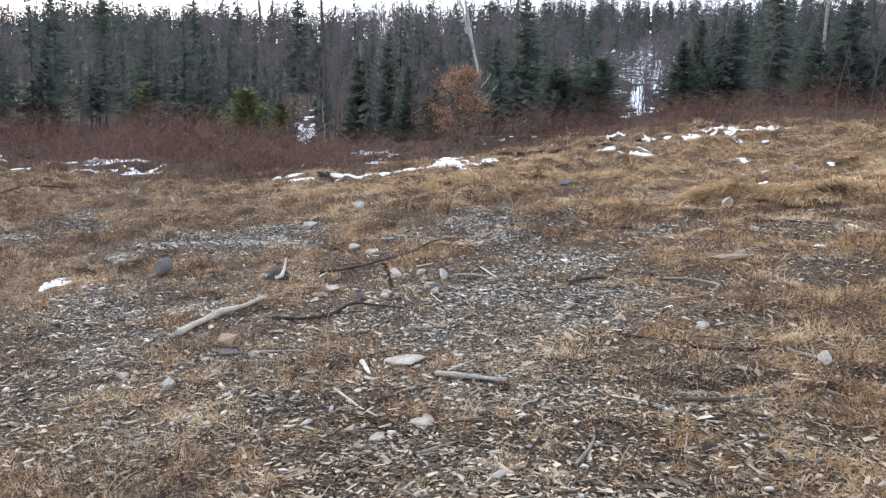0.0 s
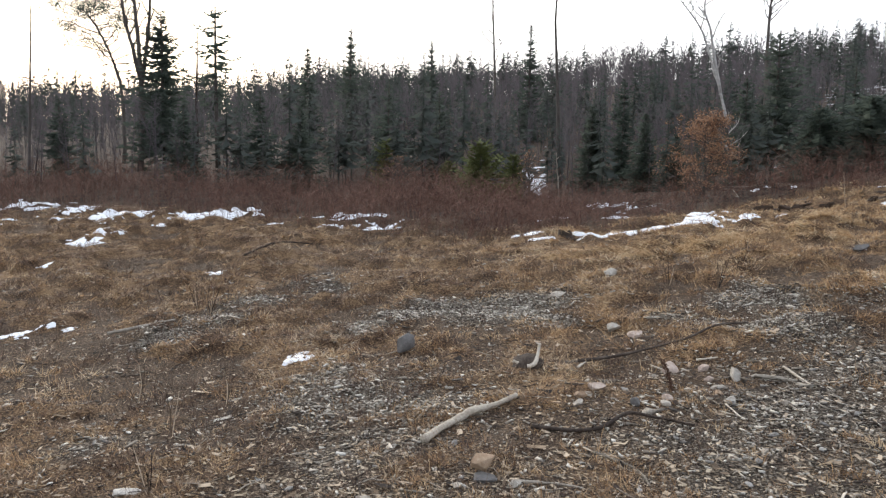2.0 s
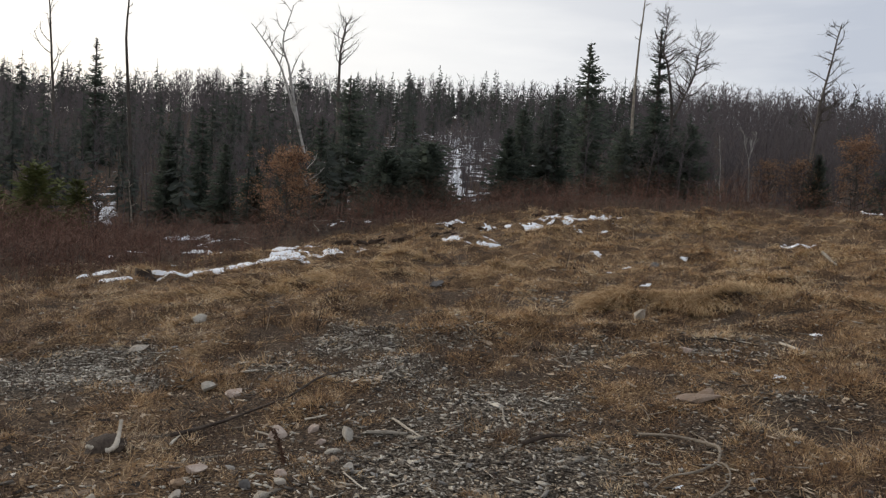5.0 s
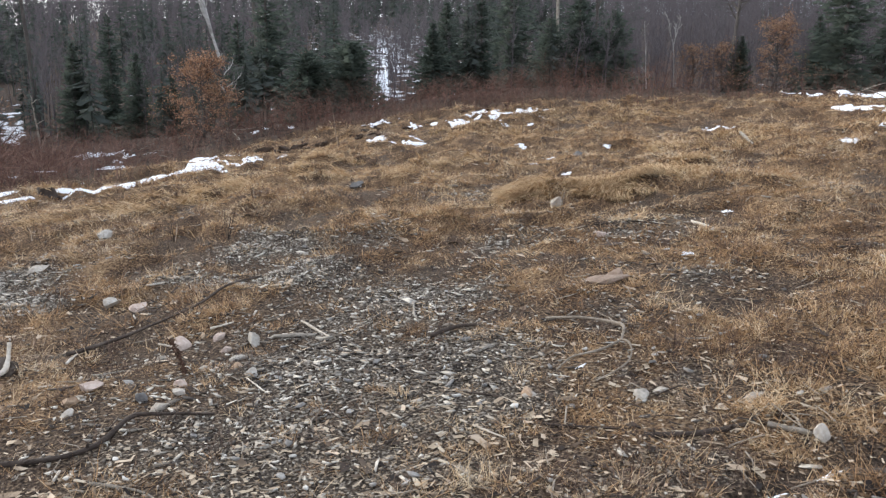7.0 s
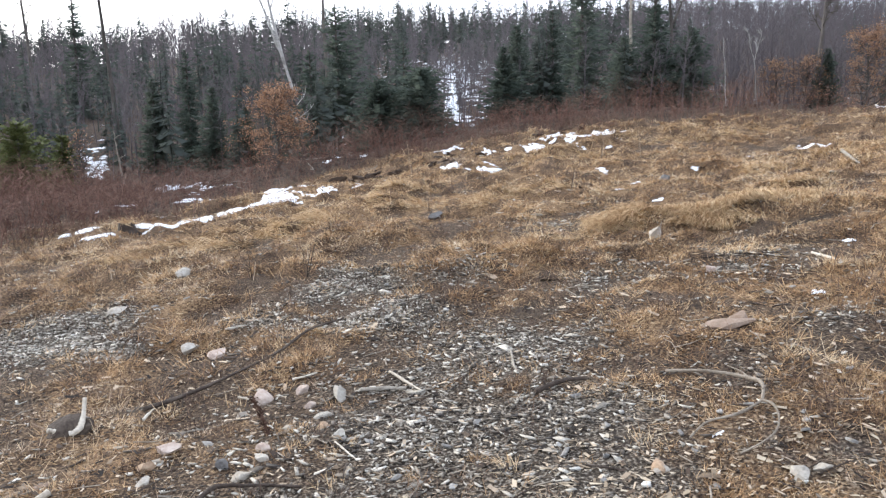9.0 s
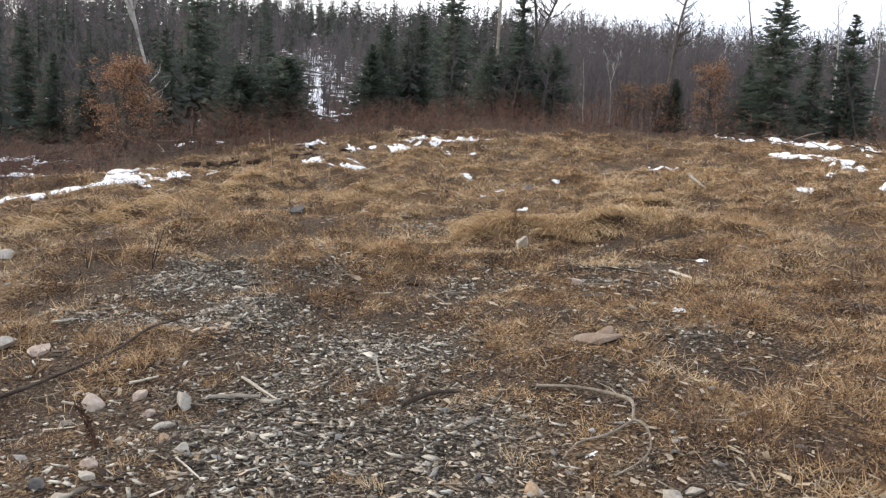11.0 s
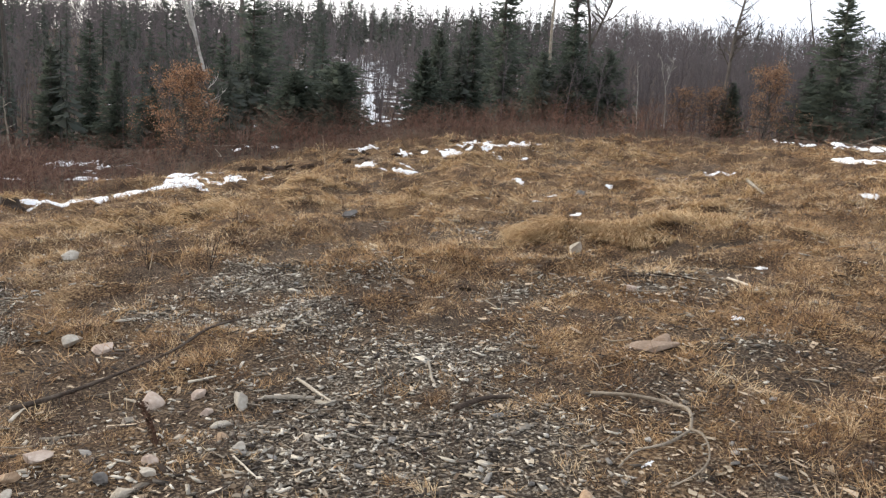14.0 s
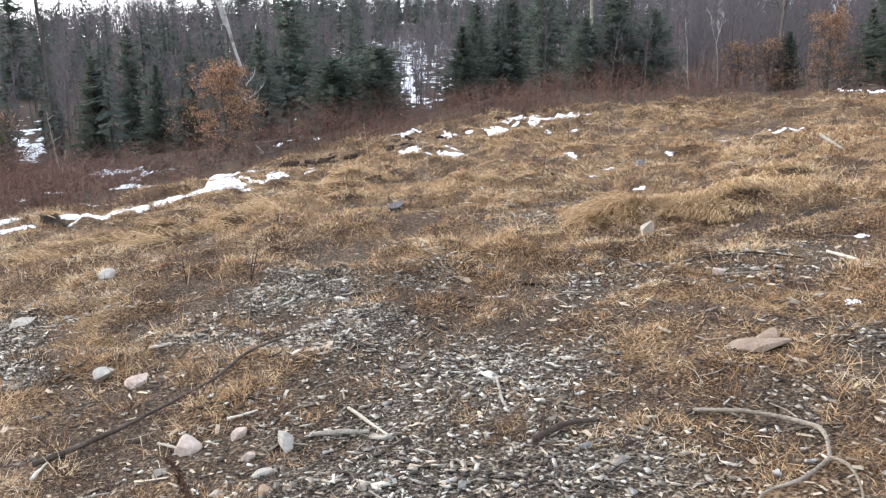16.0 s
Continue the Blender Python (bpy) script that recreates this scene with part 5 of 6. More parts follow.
# ---- stump, turned earth and brush pile at the edge ----
def stump(x, y, dia, height, seed, label):
    b = base("stump", x, y, label, "stump")
    rng = np.random.default_rng(seed)
    rings = [(0, 0, -0.05), (0, 0, height * 0.3), (0, 0, height * 0.7), (0, 0, height)]
    v, f = tube(rings, [dia * 0.72, dia * 0.55, dia * 0.48, dia * 0.46], 14, 0.16, seed)
    part("bole", Soup().add(v, f).mesh("bole", M["wood_dark"], True), b)
    for n in range(5):
        a = n * 1.257 + rng.uniform(-0.3, 0.3)
        d = np.array((math.cos(a), math.sin(a), 0))
        part("root", stick_mesh(np.array([d * dia * 0.3 + (0, 0, height * 0.35), d * dia * 0.7 + (0, 0, 0.05), d * dia * 1.1 + (0, 0, -0.04)]), 0.05, 0.03, seed + n, "wood_dark", 7, 0), b)
    s = Soup()
    for n in range(160):
        c = np.array((*rng.normal(0, dia * 0.25, 2), height))
        d = rng.normal(0, 1, 3) * np.array((1, 1, 0.3))
        d = d / np.linalg.norm(d) * 0.12
        e = np.cross(d, rng.normal(0, 1, 3)) * 0.04
        s.add([c - e, c + e, c + d], [(0, 1, 2)])
    part("thatch", s.mesh("thatch", M["matted"]), b, "dry grass lying on top")


stump(-0.92, 13.6, 0.25, 0.22, 501, "dark weathered stump at the field's edge")


def earth_mound(x, y, w, dep, h, seed, label):
    me = stone_mesh(seed, w, dep, h, 0.0, 0.9)
    me.materials.append(M["earth"])
    ob = new("earth_mound", me)
    ob.location = (x, y, float(ground_z(x, y)) + h * 0.02)
    CLEAR.append((x, y, 0.4 * max(w, dep)))
    return tagged(ob, label, "soil", "clods at the field's edge")


clods = np.random.default_rng(530)
for cx, cy, rx, ry, count in ((4.3, 19.9, 1.1, 0.8, 10), (6.9, 21.6, 1.2, 0.8, 14), (10.6, 21.8, 1.4, 0.6, 10), (-13.2, 20.5, 1.2, 0.9, 6), (-10.4, 21.1, 1.1, 0.7, 5), (-15.2, 19.2, 0.9, 0.7, 4)):
    for n in range(count):
        cw = clods.uniform(0.10, 0.32)
        earth_mound(cx + clods.uniform(-rx, rx), cy + clods.uniform(-ry, ry), cw, cw * clods.uniform(0.6, 0.9), cw * clods.uniform(0.25, 0.5), 540 + int(1000 * cw), "dark clod of turned earth and roots")
for n in range(26):
    ca = n / 26
    cw = clods.uniform(0.10, 0.30)
    earth_mound(2.9 + 4.6 * ca + clods.normal(0, 0.25), 18.2 + 2.6 * ca + clods.normal(0, 0.5), cw, cw * clods.uniform(0.6, 0.9), cw * clods.uniform(0.25, 0.5), 540 + int(1000 * cw), "dark clod of turned earth and roots")
earth_mound(3.55, 20.0, 0.42, 0.36, 0.3, 531, "large dark clod of earth beside snow")


def brush_pile(x, y, seed, count, spread_by, label):
    """Cut limbs thrown together in the hollow."""
    b = base("brush_pile", x, y, label, "brush pile", "brush piles in the hollow")
    rng = np.random.default_rng(seed)
    for n in range(count):
        c = np.array((*rng.normal(0, spread_by, 2), rng.uniform(0.03, 0.22)))
        a = rng.uniform(0, 6.28)
        d = np.array((math.cos(a), math.sin(a), rng.uniform(-0.1, 0.5)))
        ln = rng.uniform(0.5, 1.4)
        p = [c - d * ln / 2, c + rng.normal(0, 0.06, 3), c + d * ln / 2]
        for q in p:
            q[2] = max(q[2], 0.03)
        part("limb", stick_mesh(np.array(p), rng.uniform(0.008, 0.019), 0.006, seed + n, "wood_grey" if n % 3 == 0 else "wood_dark", 6, 1), b)


brush_pile(-0.2, 24.6, 601, 16, 0.9, "pile of cut grey limbs with snow")
brush_pile(0.9, 22.8, 602, 12, 0.7, "pile of cut grey limbs with snow")
brush_pile(5.0, 26.6, 603, 14, 0.8, "pile of cut grey limbs in the brush")
brush_pile(4.6, 22.4, 604, 12, 0.8, "pile of cut grey limbs in the brush")
brush_pile(19.9, 15.6, 605, 12, 1.0, "scatter of grey cut limbs by old snow")
brush_pile(17.6, 12.3, 606, 12, 1.0, "scatter of grey cut limbs by old snow")
brush_pile(21.2, 18.2, 607, 10, 1.0, "scatter of grey cut limbs by old snow")


# ---- old snow ----
def snow_patch(x, y, w, dep, h, seed, turn=0.0, lobes=0.35, label="thin patch of old melting snow"):
    """A low, ragged cake of snow: it follows the ground, breaks into lobes and thins out at its rim."""
    size = math.sqrt(w * dep)
    n = int(np.clip(18 + 14 * size, 18, 44))
    w, dep, h = 0.95 * w, 0.95 * dep, min(0.45 * h, 0.006 + 0.055 * size)
    u, v = np.meshgrid(np.linspace(-0.85, 0.85, n), np.linspace(-0.85, 0.85, n))
    c, s = math.cos(radians(turn)), math.sin(radians(turn))
    px, py = x + u * w * c - v * dep * s, y + u * w * s + v * dep * c
    cell = min(0.34 * size, 0.36)
    rag = (0.5 + 0.5 * smooth(0.25, 0.7, size)) * lobes / 0.35
    bulk = 0.62 - 3.0 * (u * u + v * v) + rag * 3.2 * (vnoise(px, py, cell, seed) - 0.5) + rag * 3.0 * (vnoise(px, py, cell * 0.45, seed + 1) - 0.5) + rag * 1.6 * (vnoise(px, py, min(cell * 0.2, 0.12), seed + 2) - 0.5)
    lumps = 0.75 + 0.5 * vnoise(px, py, max(0.08, 0.2 * size), seed + 3)
    top = np.clip(h * lumps * np.where(bulk > 0, np.sqrt(np.abs(bulk)) * 0.9, bulk * 2.0), -0.035, None)
    bumps = relief(px, py)
    z = ground_z(px, py) + 0.6 * bumps + 0.4 * bumps.mean() + top
    origin = np.array((x, y, float(ground_z(x, y))))
    p = np.stack((px, py, z), -1).reshape(-1, 3) - origin
    i, j = np.meshgrid(np.arange(n - 1), np.arange(n - 1))
    k = (j * n + i).ravel()
    f = np.stack((k, k + 1, k + n + 1, k + n), 1)
    f = f[(top.ravel()[f] > -0.03).any(axis=1)]
    used = np.unique(f)
    back_to = np.zeros(len(p), int)
    back_to[used] = np.arange(len(used))
    me = fast_mesh("snow_patch", p[used], back_to[f], M["snow"])
    me.polygons.foreach_set("use_smooth", np.ones(len(me.polygons), bool))
    ob = new("snow_patch", me)
    ob.location = origin
    if size > 0.2:
        CLEAR.append((x, y, 0.24 * min(w, dep)))
    if w > dep * 1.5 and size > 0.2:
        CLEAR.append((x + c * w * 0.28, y + s * w * 0.28, 0.2 * dep))
        CLEAR.append((x - c * w * 0.28, y - s * w * 0.28, 0.2 * dep))
    return tagged(ob, label, "snow", "patches of old snow")


SNOW_EAST = [(6.15, 18.7, 0.55, 0.75, 0.16), (6.45, 17.5, 0.6, 0.4, 0.05), (8.9, 20.0, 0.55, 0.8, 0.14), (10.5, 20.0, 1.0, 0.8, 0.10), (11.3, 20.3, 0.7, 0.6, 0.08), (9.5, 18.8, 0.35, 0.5, 0.07), (7.4, 22.3, 0.7, 0.6, 0.1),
             (10.3, 21.2, 0.5, 0.7, 0.1), (7.7, 20.5, 0.5, 0.6, 0.07), (11.8, 14.4, 0.6, 0.7, 0.05), (13.2, 14.6, 0.45, 0.9, 0.08), (9.45, 13.2, 0.35, 0.35, 0.05), (7.7, 14.4, 0.28, 0.4, 0.06)]
SNOW_FLECKS = [(4.73, 7.62, 0.08, 0.08, 0.02), (5.78, 6.54, 0.12, 0.12, 0.05), (4.10, 5.22, 0.11, 0.08, 0.05), (5.78, 9.6, 0.10, 0.12, 0.02), (9.9, 8.55, 0.26, 0.22, 0.05), (10.75, 10.5, 0.24, 0.25, 0.05),
               (-2.48, 3.08, 0.12, 0.08, 0.02), (0.64, 2.82, 0.12, 0.05, 0.01), (2.60, 2.54, 0.26, 0.08, 0.014), (2.29, 2.57, 0.16, 0.06, 0.012), (2.02, 2.60, 0.12, 0.05, 0.01), (2.86, 2.50, 0.16, 0.06, 0.012), (2.26, 3.90, 0.07, 0.035, 0.008), (3.16, 10.98, 0.15, 0.12, 0.12)]
SNOW_LIP = [(-0.45, 13.8, 0.85, 0.35, 0.10, 8), (0.25, 14.3, 0.9, 0.42, 0.12, 35), (0.8, 15.1, 1.0, 0.5, 0.14, 52), (1.35, 15.9, 1.1, 0.6, 0.16, 55), (1.75, 17.0, 1.2, 0.55, 0.17, 66), (2.2, 18.6, 1.4, 0.55, 0.18, 66), (2.0, 16.2, 0.95, 0.6, 0.14, 20), (2.55, 16.3, 0.5, 0.4, 0.10, 0),
            (2.7, 19.5, 0.6, 0.4, 0.14, 30), (2.75, 17.1, 0.4, 0.5, 0.10, 0), (3.15, 18.0, 0.4, 0.4, 0.10, 0)]
SNOW_HOLLOW = [(0.1, 20.1, 0.9, 1.0, 0.14), (-1.3, 20.2, 0.5, 0.8, 0.1), (-0.8, 17.0, 0.45, 0.7, 0.08), (-0.15, 25.4, 1.3, 0.9, 0.3), (0.85, 23.8, 1.2, 0.9, 0.3), (3.6, 17.0, 0.45, 0.35, 0.08), (5.1, 26.6, 0.9, 0.9, 0.3),
               (-1.6, 14.2, 0.5, 0.5, 0.13), (-1.25, 13.1, 0.4, 0.35, 0.12), (-1.9, 18.5, 0.5, 0.6, 0.1), (3.9, 18.9, 0.6, 0.4, 0.1)]
SNOW_WEST = [(-14.05, 19.5, 1.4, 1.7, 0.16), (-11.5, 19.7, 1.6, 1.6, 0.16), (-10.7, 20.4, 1.3, 1.4, 0.14), (-7.1, 20.0, 1.3, 1.8, 0.14), (-6.6, 17.6, 1.0, 0.6, 0.08), (-5.4, 17.5, 0.6, 0.6, 0.08), (-11.9, 15.1, 0.7, 0.7, 0.08),
             (-11.9, 16.0, 0.6, 0.5, 0.08), (-16.1, 20.0, 0.9, 1.2, 0.12), (-8.4, 17.9, 0.4, 0.5, 0.07), (-7.06, 7.5, 0.5, 0.3, 0.05), (-6.86, 7.75, 0.28, 0.22, 0.05), (-6.5, 7.7, 0.16, 0.2, 0.05), (-2.90, 6.15, 0.28, 0.22, 0.06),
             (-6.5, 11.2, 0.3, 0.3, 0.06), (-5.7, 10.8, 0.26, 0.22, 0.06), (-10.3, 12.0, 0.26, 0.3, 0.06), (-13.0, 17.6, 0.7, 0.5, 0.07), (-18.5, 21.5, 1.4, 0.9, 0.12), (-7.75, 6.65, 0.6, 0.28, 0.06), (-6.55, 6.0, 0.42, 0.2, 0.06), (-7.05, 6.0, 0.5, 0.25, 0.06), (-7.4, 7.1, 0.5, 0.22, 0.06), (-16.8, 17.5, 1.1, 0.6, 0.08)]
SNOW_FAR = [(18.5 + 0.36 * k, 12.4 + 0.95 * k, 1.9, 0.62 if k % 3 else 0.45, 0.15) for k in range(10)] + [(15.9, 13.2, 1.6, 0.55, 0.13), (15.3, 12.2, 1.0, 0.45, 0.10), (14.8, 11.3, 1.4, 0.5, 0.12), (17.2, 12.4, 0.8, 0.3, 0.08)]
SNOW_TRACK = []
for k in range(15):
    ta, td = radians(19.2 + 0.5 * math.sin(0.11 * (36 + 4.2 * k)) + 0.55 * math.sin(2.4 * k)), 36 + 4.2 * k
    SNOW_TRACK.append((td * math.sin(ta), td * math.cos(ta), 4.2 + 0.1 * k, 0.48 + 0.2 * math.sin(1.7 * k) + 0.015 * k, 0.28))
flecks = np.random.default_rng(690)
SNOW_SCATTER = []
for n in range(15):
    fa, fd = flecks.uniform(22, 56), flecks.uniform(13, 21)
    fs = flecks.uniform(0.07, 0.17)
    SNOW_SCATTER.append((fd * math.sin(radians(fa)), fd * math.cos(radians(fa)), fs * flecks.uniform(1.0, 2.2), fs, 0.035))
seed_no = 700
for patches, text in ((SNOW_EAST, "patch of old snow in the grass"), (SNOW_FLECKS, "small fleck of old snow in the grass"), (SNOW_SCATTER, "small fleck of old snow in the grass"), (SNOW_HOLLOW, "patch of old snow in the hollow"), (SNOW_WEST, "ragged patch of old melting snow"), (SNOW_FAR, "long thin drift of old snow"), (SNOW_TRACK, "strip of snow along a track through the woods")):
    for px, py, pw, pd, ph in patches:
        snow_patch(px, py, pw, pd, ph, seed_no, 69 if patches in (SNOW_FAR, SNOW_TRACK) else 0, 0.22 if patches is SNOW_FAR else 0.35, text)
        seed_no += 1
        if patches in (SNOW_EAST, SNOW_HOLLOW, SNOW_WEST) and pw > 0.5:
            crumb = np.random.default_rng(seed_no)
            for n in range(2):
                a, q = crumb.uniform(0, 6.283), crumb.uniform(0.7, 1.3)
                snow_patch(px + q * pw * math.cos(a), py + q * pd * math.sin(a), pw * crumb.uniform(0.2, 0.4), pd * crumb.uniform(0.15, 0.35), 0.05, seed_no + 300 + n, 0, 0.35, "crumb of old snow beside a larger patch")
for px, py, pw, pd, ph, pt in SNOW_LIP:
    snow_patch(px, py, 1.1 * pw, 1.3 * pd, ph, seed_no, pt, 0.27, "bright drift of snow along the field's edge")
    seed_no += 1


# ---- shale, litter and dry grass ----
def flake_shapes(rng, n, long, flat, slim):
    """Corners of n flat, broken flakes (n, 5, 3): an upper face with four corners and a point below."""
    a = rng.uniform(0, 6.283, n)
    lx, ly = long * rng.uniform(0.7, 1.4, n), long * rng.uniform(*slim, n)
    corners = np.array(((-1, -1), (1, -1), (1, 1), (-1, 1)), float)
    q = corners[None] * 0.5 + rng.uniform(-0.24, 0.24, (n, 4, 2))
    qx, qy = q[..., 0] * lx[:, None], q[..., 1] * ly[:, None]
    px, py = qx * np.cos(a)[:, None] - qy * np.sin(a)[:, None], qx * np.sin(a)[:, None] + qy * np.cos(a)[:, None]
    tilt = rng.normal(0, 0.15, (n, 2))
    pz = px * tilt[:, :1] + py * tilt[:, 1:] + flat[:, None]
    low = np.stack((px.mean(1), py.mean(1), -0.010 - 0 * flat), -1)[:, None]
    return np.concatenate((np.stack((px, py, pz), -1), low), 1)


FLAKE_FACES = np.array(((0, 1, 2), (0, 2, 3), (1, 0, 4), (2, 1, 4), (3, 2, 4), (0, 3, 4)))


def scattered(rng, n, x0, x1, y0, y1):
    """Places spread so that they thin out with distance."""
    r = np.exp(rng.uniform(math.log(y0), math.log(y1), n))
    a = rng.uniform(x0, x1, n)
    return r * np.sin(np.radians(a)), r * np.cos(np.radians(a)) - 1.0


def behind(rng, n):
    """Places at the walker's back, where the same ground goes on."""
    x, y = rng.uniform(-7, 7, n), rng.uniform(-7, 3, n)
    k = np.abs(x) > (y + 1.0) * 1.55
    return x[k], y[k]


def flakes(name, n, seed, density, size, thick, slim, mat, label, category, faces, near=1.3, far=17):
    rng = np.random.default_rng(seed)
    x, y = scattered(rng, n, -58, 62, near, far)
    if near < 5:
        bx, by = behind(rng, n // 8)
        x, y, n = np.append(x, bx), np.append(y, by), n + len(bx)
    keep = rng.random(n) < density(x, y)
    x, y = x[keep], y[keep]
    for cx, cy, r in CLEAR:
        if r > 0.10 and cy < 9:
            k = (x - cx) ** 2 + (y - cy) ** 2 > (r * 0.9) ** 2
            x, y = x[k], y[k]
    m = len(x)
    long = size * np.exp(rng.normal(0, 0.48, m)) * (1 + 0.05 * np.hypot(x, y))
    v = flake_shapes(rng, m, long, thick * rng.uniform(0.4, 1.8, m), slim)
    v = v + np.stack((x, y, ground_z(x, y) + relief(x, y) + 0.003), 1)[:, None]
    f = (np.arange(m)[:, None, None] * 5 + faces[None]).reshape(-1, 3)
    return tagged(new(name, fast_mesh(name, v.reshape(-1, 3), f, M[mat])), label, category, kind="stuff")


flakes("shale_gravel", 275000, 801, lambda x, y: (0.06 + 0.95 * shale(x, y) ** 1.2) * (1 - 0.85 * smooth(4.9, 3.7, y)), 0.0205, 0.0045, (0.16, 0.55), "chip", "loose flat grey shale chips and gravel", "gravel", FLAKE_FACES)
flakes("shale_gravel", 90000, 803, lambda x, y: np.clip(1.3 * shale(x, y) ** 1.2 - 0.1, 0, 1), 0.017, 0.006, (0.15, 0.5), "chip", "pale shale chips strewn in patches through grass", "gravel", FLAKE_FACES, 7.0, 12.5)
flakes("wood_chips", 90000, 804, lambda x, y: 0.8 * smooth(5.0, 3.6, y) * (0.25 + 1.2 * shale(x, y)), 0.0145, 0.004, (0.2, 0.65), "tan_chip", "tan bark chips and dry leaf bits on soil", "litter", FLAKE_FACES[:2], 1.3, 6.0)
flakes("plant_litter", 125000, 802, lambda x, y: 0.72 - 0.35 * shale(x, y), 0.017, 0.007, (0.1, 0.6), "litter", "dead leaves, bark bits and brown litter", "litter", FLAKE_FACES[:2])


def small_twigs():
    """Short bits of broken twig strewn over the field."""
    rng = np.random.default_rng(811)
    x, y = scattered(rng, 2600, -56, 60, 1.6, 13)
    soup = {"wood_dark": Soup(), "wood_mid": Soup()}
    for n in range(len(x)):
        a, ln = rng.uniform(0, 6.283), rng.uniform(0.04, 0.20)
        d = np.array((math.cos(a), math.sin(a))) * ln / 2
        bend = rng.normal(0, 0.08 * ln, 2)
        p = np.array([(x[n] - d[0], y[n] - d[1]), (x[n] + bend[0], y[n] + bend[1]), (x[n] + d[0], y[n] + d[1])])
        line = on_ground(p, 0.006)
        line[:, 2] += rng.uniform(0, 0.015, 3)
        r = rng.uniform(0.002, 0.006)
        soup["wood_dark" if n % 5 < 3 else "wood_mid"].add(*tube(line, [r, r * 0.85, r * 0.6], 4, 0.1, n, False))
    for mat, text in (("wood_dark", "short dark broken twigs on the ground"), ("wood_mid", "short pale broken twigs on the ground")):
        tagged(new("small_twigs", soup[mat].mesh("small_twigs", M[mat])), text, "twigs", kind="stuff")


small_twigs()


def straws(rng, x, y, length, width, rise, heading, curl):
    """Bent blades of dry grass: three joints, tapering to the tip."""
    n = len(x)
    z = ground_z(x, y) + relief(x, y) - 0.004
    d = np.stack((np.cos(heading), np.sin(heading)), 1)
    side = np.stack((-d[:, 1], d[:, 0], rng.normal(0, 0.5, n)), 1) * (width / 2)[:, None]
    up1, out1 = np.sin(rise) * length * 0.5, np.cos(rise) * length * 0.5
    late = rise - curl
    up2, out2 = up1 + np.sin(late) * length * 0.5, out1 + np.cos(late) * length * 0.5
    up2 = np.maximum(up2, 0.006)
    p0 = np.stack((x, y, z), 1)
    p1 = p0 + np.column_stack((d * out1[:, None], up1))
    p2 = p0 + np.column_stack((d * out2[:, None], up2))
    v = np.stack((p0 - side, p0 + side, p1 + side * 0.8, p1 - side * 0.8, p2), 1).reshape(-1, 3)
    k = np.arange(n)[:, None] * 5
    f = np.vstack((k + np.array((0, 1, 2)), k + np.array((0, 2, 3)), k + np.array((3, 2, 4))))
    return v, f


def short_blades(rng, x, y, length, width, rise, heading):
    """Short dry blades, one tapering leaf each."""
    n = len(x)
    p = np.stack((x, y, ground_z(x, y) + relief(x, y) - 0.004), 1)
    d = np.stack((np.cos(heading) * np.cos(rise), np.sin(heading) * np.cos(rise), np.sin(rise)), 1)
    side = np.stack((-np.sin(heading), np.cos(heading), rng.normal(0, 0.6, n)), 1) * (width / 2)[:, None]
    v = np.stack((p - side, p + side, p + d * length[:, None]), 1).reshape(-1, 3)
    return v, np.arange(3 * n).reshape(-1, 3)


def cleared(x, y):
    ok = np.ones(len(x), bool)
    for cx, cy, r in CLEAR:
        ok &= (x - cx) ** 2 + (y - cy) ** 2 > (r * 0.95) ** 2
    return ok


